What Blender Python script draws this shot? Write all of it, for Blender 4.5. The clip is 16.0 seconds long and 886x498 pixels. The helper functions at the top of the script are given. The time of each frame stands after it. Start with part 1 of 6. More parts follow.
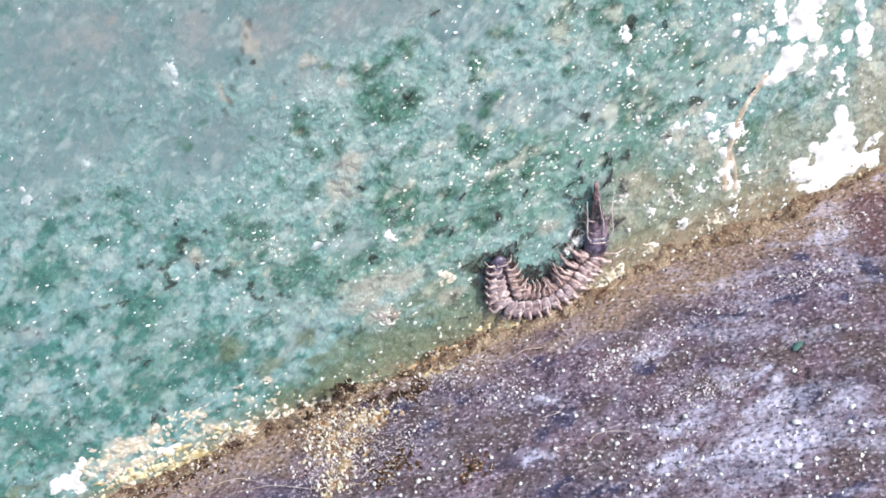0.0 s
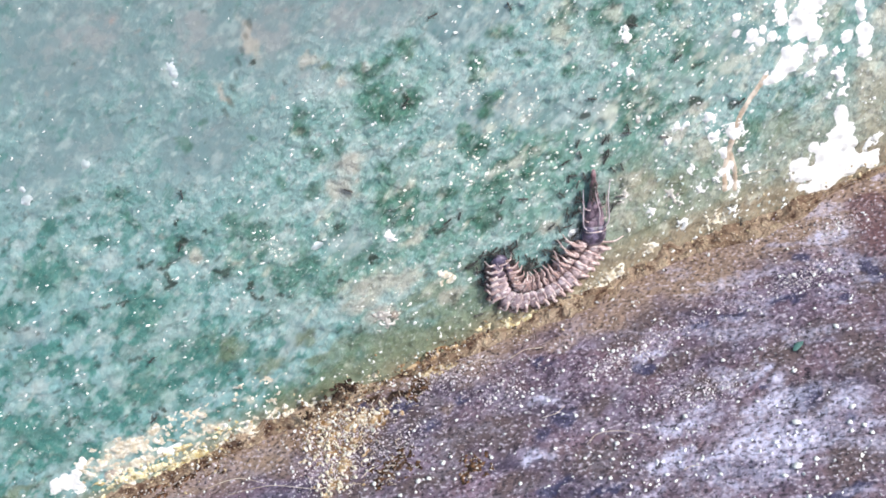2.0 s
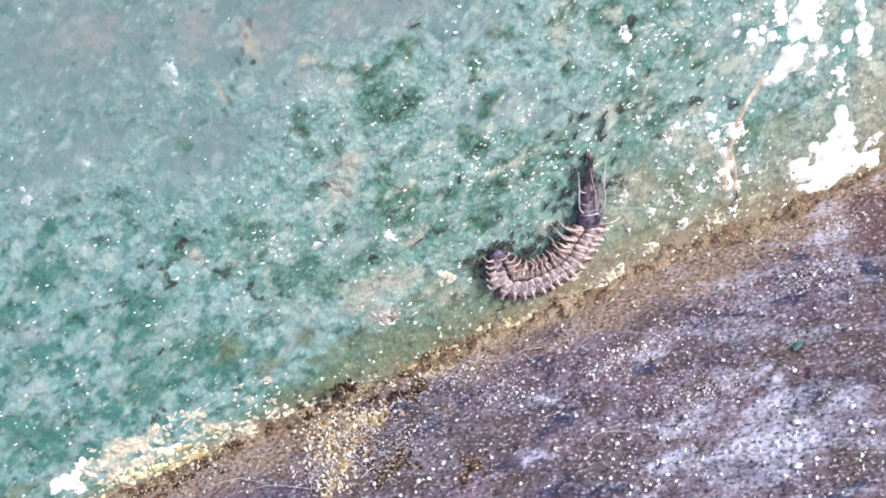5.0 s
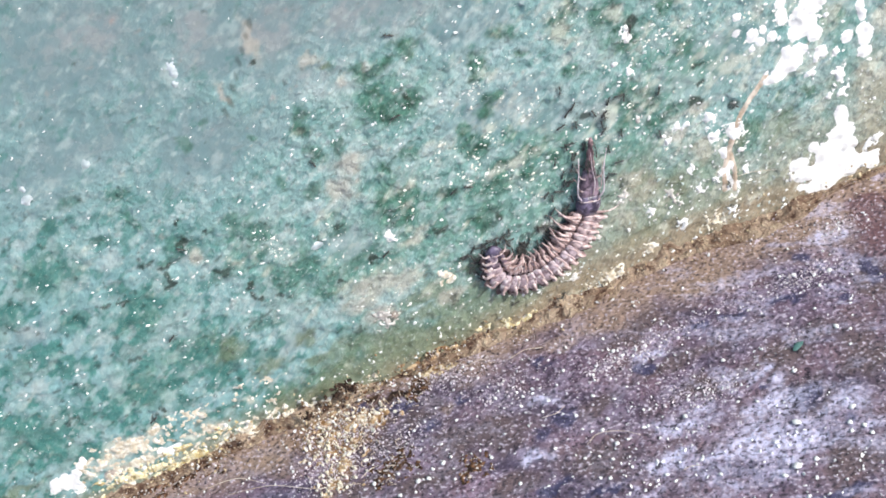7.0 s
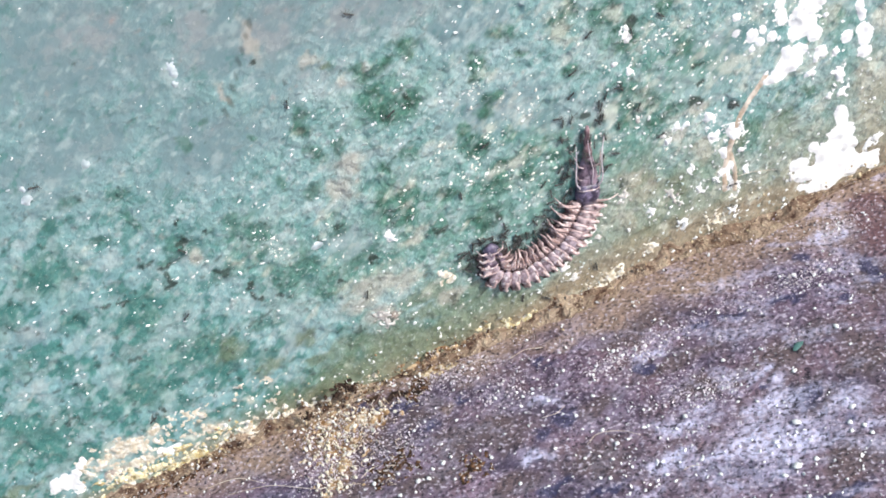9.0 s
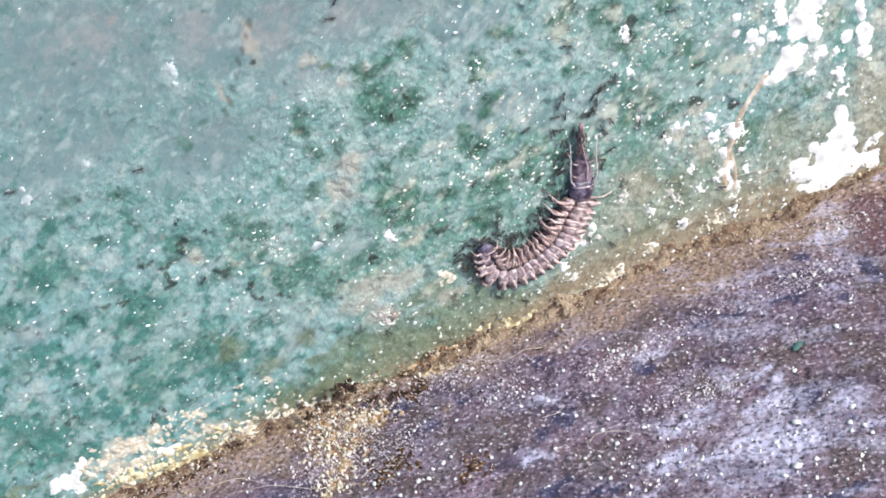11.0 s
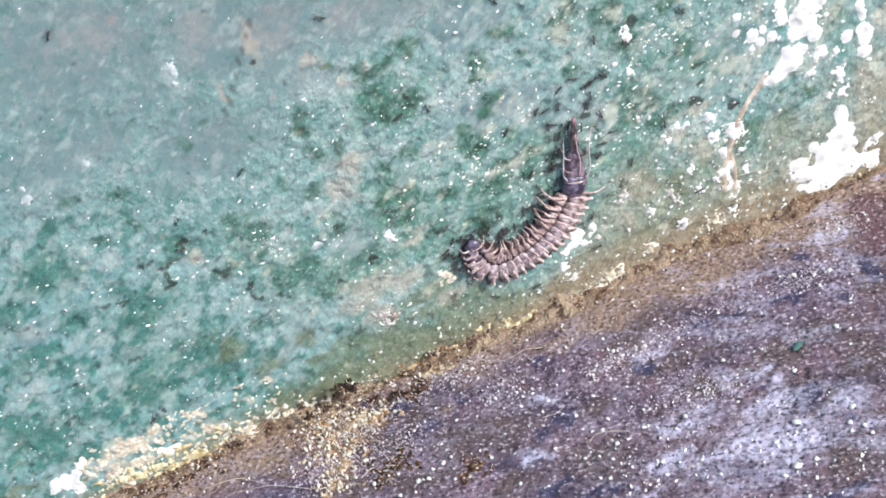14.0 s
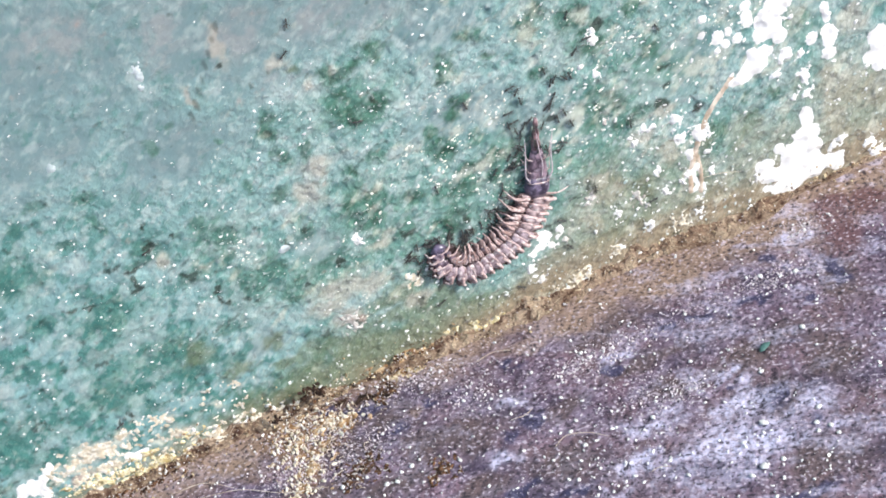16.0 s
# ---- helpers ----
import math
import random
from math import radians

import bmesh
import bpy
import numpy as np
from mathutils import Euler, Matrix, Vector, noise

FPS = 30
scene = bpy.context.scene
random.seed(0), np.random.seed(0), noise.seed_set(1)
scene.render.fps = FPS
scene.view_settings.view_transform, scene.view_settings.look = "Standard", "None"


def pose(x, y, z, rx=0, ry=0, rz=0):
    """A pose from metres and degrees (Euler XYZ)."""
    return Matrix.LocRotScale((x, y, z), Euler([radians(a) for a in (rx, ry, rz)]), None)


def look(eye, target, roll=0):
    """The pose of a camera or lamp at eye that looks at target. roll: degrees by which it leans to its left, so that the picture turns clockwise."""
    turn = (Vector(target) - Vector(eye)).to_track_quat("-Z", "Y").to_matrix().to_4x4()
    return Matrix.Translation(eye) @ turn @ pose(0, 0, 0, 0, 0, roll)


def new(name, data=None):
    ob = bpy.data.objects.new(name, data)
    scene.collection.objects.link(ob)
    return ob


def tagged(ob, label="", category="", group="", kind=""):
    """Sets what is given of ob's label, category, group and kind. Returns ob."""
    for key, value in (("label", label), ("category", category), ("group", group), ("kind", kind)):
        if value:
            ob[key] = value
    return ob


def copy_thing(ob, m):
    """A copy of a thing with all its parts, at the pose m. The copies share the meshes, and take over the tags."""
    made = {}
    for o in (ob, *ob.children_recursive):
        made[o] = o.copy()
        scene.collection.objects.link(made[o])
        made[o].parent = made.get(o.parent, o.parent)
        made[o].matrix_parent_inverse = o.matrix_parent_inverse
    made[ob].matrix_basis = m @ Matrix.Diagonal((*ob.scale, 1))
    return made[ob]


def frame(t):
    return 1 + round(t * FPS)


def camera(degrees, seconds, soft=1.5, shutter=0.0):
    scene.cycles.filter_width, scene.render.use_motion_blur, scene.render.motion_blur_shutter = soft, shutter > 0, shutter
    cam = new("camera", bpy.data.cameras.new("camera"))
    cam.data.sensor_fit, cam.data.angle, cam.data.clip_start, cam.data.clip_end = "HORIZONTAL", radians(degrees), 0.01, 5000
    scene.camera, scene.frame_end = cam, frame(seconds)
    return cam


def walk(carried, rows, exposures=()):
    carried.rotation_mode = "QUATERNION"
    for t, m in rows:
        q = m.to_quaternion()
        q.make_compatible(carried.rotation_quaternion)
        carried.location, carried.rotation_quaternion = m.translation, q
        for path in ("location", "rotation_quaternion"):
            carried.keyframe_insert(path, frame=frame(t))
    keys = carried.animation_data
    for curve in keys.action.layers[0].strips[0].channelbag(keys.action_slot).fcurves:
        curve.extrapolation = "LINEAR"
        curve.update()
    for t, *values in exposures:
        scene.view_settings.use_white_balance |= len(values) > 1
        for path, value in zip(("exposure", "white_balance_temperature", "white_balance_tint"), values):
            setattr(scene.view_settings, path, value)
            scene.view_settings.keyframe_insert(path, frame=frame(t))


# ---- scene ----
cam = camera(30, 16.0, 1.75, 0.15)
MM = 0.001
EYE, AIM = (0.0, -0.18615, 0.17600), (0.0, 0.0, 0.0198)
STILL = look(EYE, AIM, -23.2)


def nudged(right, up, lean):
    """The still view, turned aside by some degrees."""
    return STILL @ pose(0, 0, 0, up, -right, lean)


walk(cam, [
    (0.0, STILL), (15.3, STILL), (15.4, STILL), (15.5, nudged(1.01, 0.08, -0.25)), (15.6, nudged(1.61, 0.02, -0.25)),
    (15.7, nudged(1.32, 0.02, -0.25)), (15.8, nudged(1.31, 0.06, -0.28)), (15.9, nudged(1.13, 0.06, -0.28)), (16.0, nudged(1.125, 0.10, -0.29)),
], [(0.0, 0.31), (4.0, 0.31), (9.0, 0.29), (12.5, 0.255), (15.0, 0.235), (15.4, 0.235), (16.0, 0.32)])

# ---- daylight ----
SUN_HIGH, SUN_ROUND = 34, 52          # degrees above the horizon, degrees from straight in front of the wall towards +x
world = bpy.data.worlds.new("sky")
scene.world = world
world.use_nodes = True
wn = world.node_tree
sky = wn.nodes.new("ShaderNodeTexSky")
sky.sky_type, sky.sun_disc = "NISHITA", False
sky.sun_elevation, sky.sun_rotation = radians(SUN_HIGH), radians(180 - SUN_ROUND)
wn.links.new(sky.outputs[0], wn.nodes["Background"].inputs[0])
wn.nodes["Background"].inputs[1].default_value = 0.15
sun = new("sun", bpy.data.lights.new("sun", "SUN"))
sun.data.energy, sun.data.angle, sun.data.color = 3.6, radians(3), (1.0, 0.96, 0.92)
h, r = radians(SUN_HIGH), radians(SUN_ROUND)
sun.matrix_world = look((math.sin(r) * math.cos(h), -math.cos(r) * math.cos(h), math.sin(h)), (0, 0, 0))


# ---- fields: where paint, moss, dirt, painted sheen and relief lie (millimetres) ----
def lattice(ix, iy, seed):
    v = (ix.astype(np.int64) * 374761393 + iy.astype(np.int64) * 668265263 + seed * 974634777) & 0x7FFFFFFF
    v = ((v ^ (v >> 13)) * 1274126177) & 0x7FFFFFFF
    return ((v ^ (v >> 16)) & 0xFFFFF) / float(0xFFFFF)


def value_noise(x, y, size, seed):
    x, y = np.asarray(x, float) / size, np.asarray(y, float) / size
    ix, iy = np.floor(x), np.floor(y)
    fx, fy = x - ix, y - iy
    fx, fy = fx * fx * (3 - 2 * fx), fy * fy * (3 - 2 * fy)
    a, b = lattice(ix, iy, seed), lattice(ix + 1, iy, seed)
    c, d = lattice(ix, iy + 1, seed), lattice(ix + 1, iy + 1, seed)
    return (a * (1 - fx) + b * fx) * (1 - fy) + (c * (1 - fx) + d * fx) * fy


def cloud(x, y, size, seed, octaves=3, angle=27, stretch=1.0):
    """Layered noise from 0 to 1, drawn out along the angle."""
    ca, sa = math.cos(radians(angle)), math.sin(radians(angle))
    p, q = (x * ca + y * sa) / stretch, -x * sa + y * ca
    total, weight = 0, 0
    for k in range(octaves):
        w = 0.55 ** k
        total, weight = total + w * value_noise(p + 13 * k, q - 7 * k, size / 2 ** k, seed + k), weight + w
    return total / weight


def ramp(v, lo, hi):
    v = np.clip((v - lo) / (hi - lo), 0, 1)
    return v * v * (3 - 2 * v)


def patches(x, y, blobs):
    """The highest of many soft round patches (x, y, half width, half height)."""
    best = np.zeros_like(x)
    for cx, cy, rx, ry in blobs:
        best = np.maximum(best, np.exp(-((x - cx) / rx) ** 2 - ((y - cy) / ry) ** 2))
    return best


MOSS_TOP = [
    (6.1, 54.5, 2.55, 1.68), (1.6, 53.6, 2.04, 1.36), (-0.7, 53.6, 1.53, 1.47), (1, 46.8, 3.57, 2.52), (-1.1, 49.3, 1.36, 2.31),
    (3.8, 47.1, 1.19, 1.47), (-10.8, 50.6, 1.36, 2.52), (13.8, 47.7, 1.36, 2.73), (12.5, 46.1, 1.19, 1.05), (18.6, 50.9, 2.21, 1.47),
    (20.2, 46.7, 1.36, 0.84), (26.2, 48.3, 1.7, 1.68), (28.3, 50.2, 1.87, 1.68), (14.6, 41.5, 2.21, 1.26), (12.7, 39.9, 1.19, 1.47),
    (26.1, 40.4, 1.19, 1.47), (33.3, 46.8, 2.55, 2.52), (34.7, 41.6, 2.04, 2.31), (33.9, 30.7, 2.89, 3.57), (37.3, 26.3, 3.91, 1.68),
    (31.6, 27.5, 1.87, 1.89), (42, 37, 1.36, 2.73), (41.5, 44.2, 1.53, 1.47),
]
MOSS_MID = [
    (9.9, 34.6, 2.38, 2.1), (9.5, 38, 1.19, 1.68), (15.3, 34.3, 1.36, 1.26), (19.5, 31, 2.55, 1.05), (16.3, 30.3, 2.89, 1.26),
    (13.6, 30.1, 3.4, 1.05), (20.3, 27.6, 1.7, 1.05), (10.9, 27.1, 3.74, 2.52), (15.7, 26.8, 2.55, 1.47), (-4, 30.2, 2.89, 4.2),
    (-0.4, 31.6, 1.7, 2.52), (7.6, 22.1, 3.74, 2.31), (3.5, 28.9, 2.04, 1.47), (-3.2, 37.4, 1.7, 1.26), (48.9, 17.7, 2.04, 1.89),
    (46.8, 16.1, 1.7, 1.68), (54.4, 17, 1.53, 1.47), (58.4, 19.7, 1.02, 1.26), (54.8, 21.2, 1.02, 1.05), (64, 31.2, 2.21, 2.1),
    (54.8, 1.9, 2.55, 1.68), (36, 13, 1.53, 3.78), (30.6, 7.7, 2.55, 2.73),
]
MOSS_LEFT = [
    (-24.3, 36.3, 3.06, 2.94), (-25.3, 39.1, 1.36, 1.47), (-24.6, 32.5, 1.87, 1.68), (-33.4, 39.2, 1.87, 1.26), (-35.6, 38.1, 1.19, 0.84),
    (-29.7, 31.7, 2.21, 1.68), (-22.8, 26.9, 2.21, 2.73), (-19.2, 27.2, 1.7, 1.89), (-46.9, 51, 1.19, 1.47), (-43, 52.8, 2.04, 0.94),
    (-37.4, 51.7, 1.53, 0.94), (-37.9, 46.6, 0.77, 1.68), (-42.5, 45.3, 1.36, 0.94), (-53.6, 43.3, 2.72, 2.31), (-48.4, 42.3, 1.87, 1.68),
    (-59.1, 39.3, 2.04, 2.52), (-51.7, 34.1, 2.72, 1.89), (-43.5, 31.1, 3.06, 2.1), (-41.1, 33.2, 1.02, 2.31), (-44.4, 36.8, 1.7, 0.94),
    (-28.3, 19.9, 3.06, 1.47), (-11.6, 23.8, 2.55, 1.26), (-13, 31.8, 1.53, 1.89),
]
MOSS_FOOT = [
    (-38.7, 21, 2.89, 2.73), (-48.5, 17.4, 3.74, 2.73), (-44.2, 16.7, 1.19, 1.05), (-36.2, 16.3, 3.06, 3.36), (-30.4, 14.8, 2.04, 1.47),
    (-66.4, 17.9, 4.25, 2.73), (-62.2, 19, 2.21, 0.84), (-44.6, 11.7, 2.21, 1.26), (-62.5, 30.8, 2.04, 1.47), (-62.3, 11.3, 2.55, 1.47),
    (-49.4, 24.2, 2.21, 1.47), (-56.2, 22.1, 2.04, 1.26), (-12.9, 38.9, 1.36, 1.26), (-17, 41.7, 0.77, 1.47), (-10.7, 44.8, 1.02, 1.68),
    (-17.6, 51.6, 0.6, 0.84), (-25.9, 54.5, 0.77, 1.26), (-22.9, 56.7, 0.68, 0.63), (-7.6, 44, 0.85, 1.05), (0.5, 38.1, 2.04, 1.05),
    (0.3, 24.4, 2.04, 1.68), (-14.4, 23.3, 2.55, 1.26), (-17.7, 21.6, 2.04, 1.47),
]
DARK_MARKS = [
    (36.1, 43.7, 0.94, 1.16), (3.9, 47.5, 0.68, 1.16), (-33.4, 39.5, 1.53, 0.94), (-37.4, 34, 0.68, 1.47), (-37.1, 36.4, 0.94, 0.63),
    (-29.4, 39.5, 0.77, 0.53), (-27.5, 27.4, 1.02, 0.84), (-27.7, 25.5, 0.68, 0.84), (43.9, 32.7, 0.85, 0.63), (42, 26.6, 1.19, 1.26),
    (43.3, 29.3, 0.68, 0.53), (47.2, 22.8, 0.85, 0.84), (26, 32.2, 0.77, 1.26), (9.5, 21.6, 0.68, 0.84), (0.9, 23.5, 1.53, 0.73),
    (-10, 23.2, 0.34, 1.05), (-13, 61.8, 1.02, 0.63), (-48.3, 12.3, 0.51, 0.53), (-49.9, 11.4, 0.43, 0.42), (-47.4, 34.9, 0.68, 0.42),
    (-45, 33.7, 1.7, 0.32), (-32.7, 43.2, 0.34, 0.84), (-15.2, 21.3, 0.77, 0.42),
]
TAN = [
    (-6.7, 58.4, 1.53, 0.84), (-3.6, 53.6, 0.77, 0.94), (-12.4, 65.3, 0.77, 3.57), (-18.2, 59.1, 0.43, 1.89), (-10.1, 37.4, 2.21, 2.73),
    (-7.2, 40.6, 2.04, 2.1), (-32.1, 36.2, 1.1, 1.3), (-11.8, 18.2, 3.91, 2.31), (-12.6, 13.2, 2.55, 1.89), (-1.4, 11, 2.21, 1.26),
    (29.4, 17.7, 2.04, 1.89), (27.1, 10.2, 1.7, 2.52), (46, 2.8, 2.21, 2.52), (67.1, 11.3, 2.04, 6.3), (67.3, 18.9, 1.53, 2.73),
    (15.7, 15.9, 1.87, 1.68), (-3.7, 23.2, 2.04, 1.16), (42.4, 25.3, 2.55, 1.26), (41.6, 17.4, 1.7, 2.31), (-8.4, 17.5, 3.4, 1.89),
    (-14.4, 16, 2.55, 1.47), (31.7, 2.2, 3.4, 1.26), (31.6, 14.8, 2.6, 1.8), (38.2, 22.6, 2.2, 1.4), (35.2, 5.4, 2.4, 1.6), (69.4, 15.4, 3.2, 3), (73.4, 13, 3.4, 4), (72.4, 27, 2.6, 3.4), (66.4, 13.6, 1.6, 2),
]
OLIVE = [
    (-17, 8.8, 5.95, 2.52), (-10.4, 6.2, 3.4, 2.31), (-22.4, 9.2, 3.4, 1.57), (-3.1, 5.8, 3.4, 2.73), (1.1, 1.3, 2.55, 1.68), (-6.7, 9.1, 3.4, 1.89),
    (5, 1.7, 3.4, 1.47), (-73.8, 8.7, 3.4, 1.26), (-34.6, 17.9, 2.04, 2.52), (30.5, 16.6, 3.06, 2.1), (27, 6.1, 3.4, 1.68), (47.3, 4.5, 3.4, 1.89),
    (55.9, 0.4, 5.1, 1.26), (42.8, 1, 4.76, 2.1), (34.5, 6.1, 2.38, 1.89), (-30.7, 11.8, 2.55, 1.68), (-24.2, 14.3, 2.21, 1.47),
    (2.5, 8.8, 1.7, 2.73), (-5.8, 57.6, 1.02, 0.63), (38.1, 1.1, 4.25, 1.47), (1.9, 6.7, 4.25, 3.57), (-3, 8.9, 4.25, 2.73), (2.7, 13.6, 2.21, 2.73),
    (28.4, 0.3, 5.1, 1.68), (-4.5, 12.8, 5.1, 2.52),
]
PALE = [
    (-62.4, 25.8, 3.06, 1.47), (-61.8, 23.1, 1.7, 1.26), (-23, 14.9, 3.06, 2.31), (-11.9, 27.7, 3.06, 2.31), (-0.6, 39.8, 2.21, 1.26),
    (4, 37, 3.06, 1.47), (-4.4, 52.6, 3.06, 2.1), (-7.3, 53.6, 2.21, 1.68), (8, 45.2, 3.06, 2.73), (4.9, 50.8, 1.53, 1.47), (17.7, 38.1, 3.06, 2.52),
    (32.7, 12.5, 2.21, 1.47), (29.4, 43.3, 2.21, 3.78), (-23.7, 20.2, 2.21, 1.68), (-22.4, 32.4, 1.19, 1.89), (17.3, 43.9, 2.21, 1.68),
    (-23.6, 65.3, 1.02, 2.73), (-38.7, 58.5, 1.36, 1.05), (-47.7, 56.7, 1.36, 1.05), (-30.8, 76.7, 1.19, 0.94), (-15.2, 58.6, 1.19, 1.05),
    (45.6, 35.7, 2.55, 1.89), (23.1, 32.6, 1.87, 1.47),
]
PALE_FOOT = [
    (-43.3, 41.9, 2.04, 1.47), (-37.8, 27.2, 2.21, 1.89), (-51.6, 22.4, 1.7, 2.73), (-30.6, 25.4, 2.55, 1.47), (-41.2, 17.4, 2.55, 1.05),
    (-50, 29.5, 1.7, 1.47), (-52.3, 49.2, 1.19, 1.05), (38.5, 11.6, 1.36, 2.52), (52.6, 13.3, 1.7, 1.47), (53.6, 8.2, 1.53, 1.05),
    (59.6, 21.8, 1.87, 1.47), (-14.2, 35.7, 1.7, 1.26), (-53.4, 8.5, 3.4, 1.26), (-57.5, 9.7, 2.21, 0.84), (-57.7, 35.2, 1.87, 1.05),
]
BLOOM = [
    (29.4, -41, 7.0, 3.6), (33, -42.2, 4.48, 3.85), (36.1, -42.9, 3.65, 2.78), (21.9, -40.1, 2.8, 1.7), (16.8, -36.9, 2.16, 0.96),
    (33.1, -35.4, 3.82, 1.9), (40.6, -40.2, 2.8, 1.9), (41.4, -43.8, 1.49, 1.28), (29.2, -29.5, 1.49, 0.86), (22.4, -31.4, 2.99, 1.6),
    (13.2, -39.8, 1.6, 0.8), (27.5, -45.5, 4.48, 1.18), (1.1, -26.7, 1.66, 0.86), (5.2, -18.2, 1, 0.75), (21.5, -17.9, 1.83, 0.64),
    (55.5, -8.9, 1.99, 1.71), (34.4, -27.7, 1.16, 0.86), (35.4, -33.2, 1.16, 2.14), (38, -44, 3.32, 1.93),
]
PINK_SPOTS = [
    (-1.7, -8.3, 4.15, 2.78), (-4.4, -4.7, 2.49, 1.28), (-8.9, -3.9, 2.16, 1.5), (0.7, -12.4, 2.49, 1.28), (-23.1, -12.2, 3.32, 1.5),
    (-27, -13.6, 3.32, 1.93), (-30.7, -13.9, 2.16, 1.5), (-16.9, -13.3, 2.16, 1.5), (18.2, -14.6, 3.32, 1.07), (24.4, -15.1, 3.32, 1.07),
    (46.2, -2.6, 2.16, 1.71), (36.8, -13.6, 4.15, 1.07), (56, -7.8, 1.99, 1.28), (45.3, -15, 2.49, 0.96), (21.5, -24.8, 3.32, 1.5),
    (15.8, -16.3, 1.99, 0.96), (49.8, -15.1, 2.16, 0.96), (27.2, -28.2, 2.16, 0.96), (-25.4, -6.4, 3.32, 2.78), (-27.2, -10.4, 2.49, 1.93),
    (-21.7, -6.5, 2.49, 1.07), (-29.1, -6.2, 1.99, 2.14),
]
RUST = [
    (-19.4, -17.7, 1.99, 1.5), (-8.3, -23.6, 1.16, 0.96), (-8.8, -10.5, 1.66, 0.96), (-12.3, -4.5, 1.66, 1.07), (-25.6, -7, 2.82, 3),
    (-29.6, -8.4, 2.16, 2.78), (-22.6, -2.3, 2.16, 1.71), (-0.7, -4.9, 2.82, 1.07), (17.8, -5.6, 4.98, 1.71), (11.6, -7.2, 4.98, 1.5),
    (28.5, -6.9, 4.98, 1.5), (19.9, -15, 3.32, 1.07), (40.1, -5.9, 4.15, 2.14), (47.3, -6.4, 3.32, 1.71), (-3.1, -18.9, 4.15, 2.57),
    (-8.3, -18.3, 3.32, 2.14), (30.1, -27.5, 4.98, 0.86), (-17.2, -10.6, 2.49, 1.71), (-39.4, -6.5, 6.64, 1.5), (-45.8, -5.4, 4.98, 1.28),
]
DARK = [
    (2.6, -23.4, 1.83, 1.71), (6.6, -22.1, 2.16, 1.71), (-14.4, -7.2, 2.16, 1.5), (7, -9.9, 1.49, 1.07), (20, -19.5, 1.49, 1.28),
    (34, -30.5, 0.91, 0.86), (38.3, -36.1, 2.16, 2.57), (41.9, -42.7, 0.91, 0.86), (51, -22, 0.91, 0.96), (43.2, -17.7, 2.99, 0.75),
    (35.5, -16.8, 2.32, 0.96), (30.7, -16.2, 2.32, 0.96), (35.3, -53.3, 4.98, 1.07), (48.4, -10.7, 1.25, 1.07), (1.2, -33, 2.99, 1.07),
    (-12.4, -13.4, 1.49, 1.07), (-21.2, -4.4, 1.49, 1.28), (8.3, -37.1, 3.32, 1.07), (-6, -10.3, 1.66, 0.96), (56, -19.2, 1.66, 3.21),
    (-15.9, -5.6, 1.66, 0.96), (-20, -5.2, 1.33, 0.86),
]
MAROON = [
    (61.2, -8.4, 2.49, 3.64), (60.5, -13.7, 2.49, 3.21), (61.3, -5.5, 2.6, 1.9), (66.5, -7.5, 2.6, 2.6),
]
SPLASH_A = [
    (62.7, 12.9, 0.82, 1.96), (62.3, 9.9, 2.04, 1.84), (61, 7.1, 3.06, 2.36), (60, 4.8, 3.67, 1.84), (59, 2.5, 4.28, 1.31), (57.3, 1.9, 2.45, 1.31),
    (55.6, 5, 1.84, 1.31), (64, 3.1, 2.65, 1.17), (66.1, 1.9, 1.02, 1.05), (57.5, 9.3, 0.72, 0.79), (54.8, 7.3, 1.22, 0.91),
]
SPLASH_B = [
    (58.4, 27.6, 1.2, 1), (57.3, 26.8, 1.5, 1.3), (56.1, 25.9, 1.5, 1.3), (54.9, 25.2, 1.4, 1.2), (53.4, 24.8, 1.1, 0.75),
    (52.5, 24.9, 0.6, 0.4), (56.5, 28.4, 0.6, 0.8),
]
SPLASH_C = [
    (61.4, 35, 1.7, 1.5), (60.6, 33.7, 1.8, 1.5), (60, 32.2, 1.7, 1.4), (59.4, 30.9, 1.8, 1.3), (61, 29.3, 1.1, 1.2),
    (58, 30.8, 0.7, 1), (56.9, 34.5, 0.7, 1.2), (57, 36.9, 0.7, 0.6), (63.1, 34.3, 0.6, 0.6),
]
SPLASH_D = [
    (68.5, 29, 0.61, 0.95), (68.4, 25.6, 0.99, 1.89), (67.8, 22.7, 1.15, 1.04), (65.8, 26.6, 0.69, 0.76), (68.4, 30.9, 0.54, 0.76),
]
SPLASH_F = [
    (-67.9, 7, 0.94, 1.05), (-67.1, 6.7, 0.94, 1.05), (-66.5, 6.1, 0.94, 1.05), (-65.7, 5.5, 0.94, 0.94), (-65.5, 4.4, 0.68, 0.84),
    (-68.6, 6.1, 0.68, 0.73), (-66.4, 7.4, 0.85, 0.84), (-65.5, 6.9, 0.85, 0.84), (-64.4, 7.7, 0.6, 0.73), (-63.5, 8.6, 0.43, 0.73),
    (-62.6, 9.4, 0.43, 0.63),
]
SPLASH_G = [
    (-50.6, 4.4, 1.45, 0.73), (-51.6, 4.9, 0.68, 0.73),
]
SPLASH_H = [
    (21.8, 12.4, 0.6, 0.49), (19.7, 11.7, 1, 0.73), (18.1, 10.5, 0.66, 0.66), (20.1, 9.7, 0.4, 0.73), (16.6, 9.7, 0.47, 0.33),
]
SPLASH_I = [
    (52.1, 33.6, 0.8, 1), (53, 32.1, 0.5, 0.6), (53.9, 33.8, 0.5, 0.7), (55, 32.1, 0.6, 0.7), (51.6, 31.3, 0.4, 0.4),
    (49.9, 35, 0.5, 0.5), (50.6, 37.5, 0.6, 0.5),
]
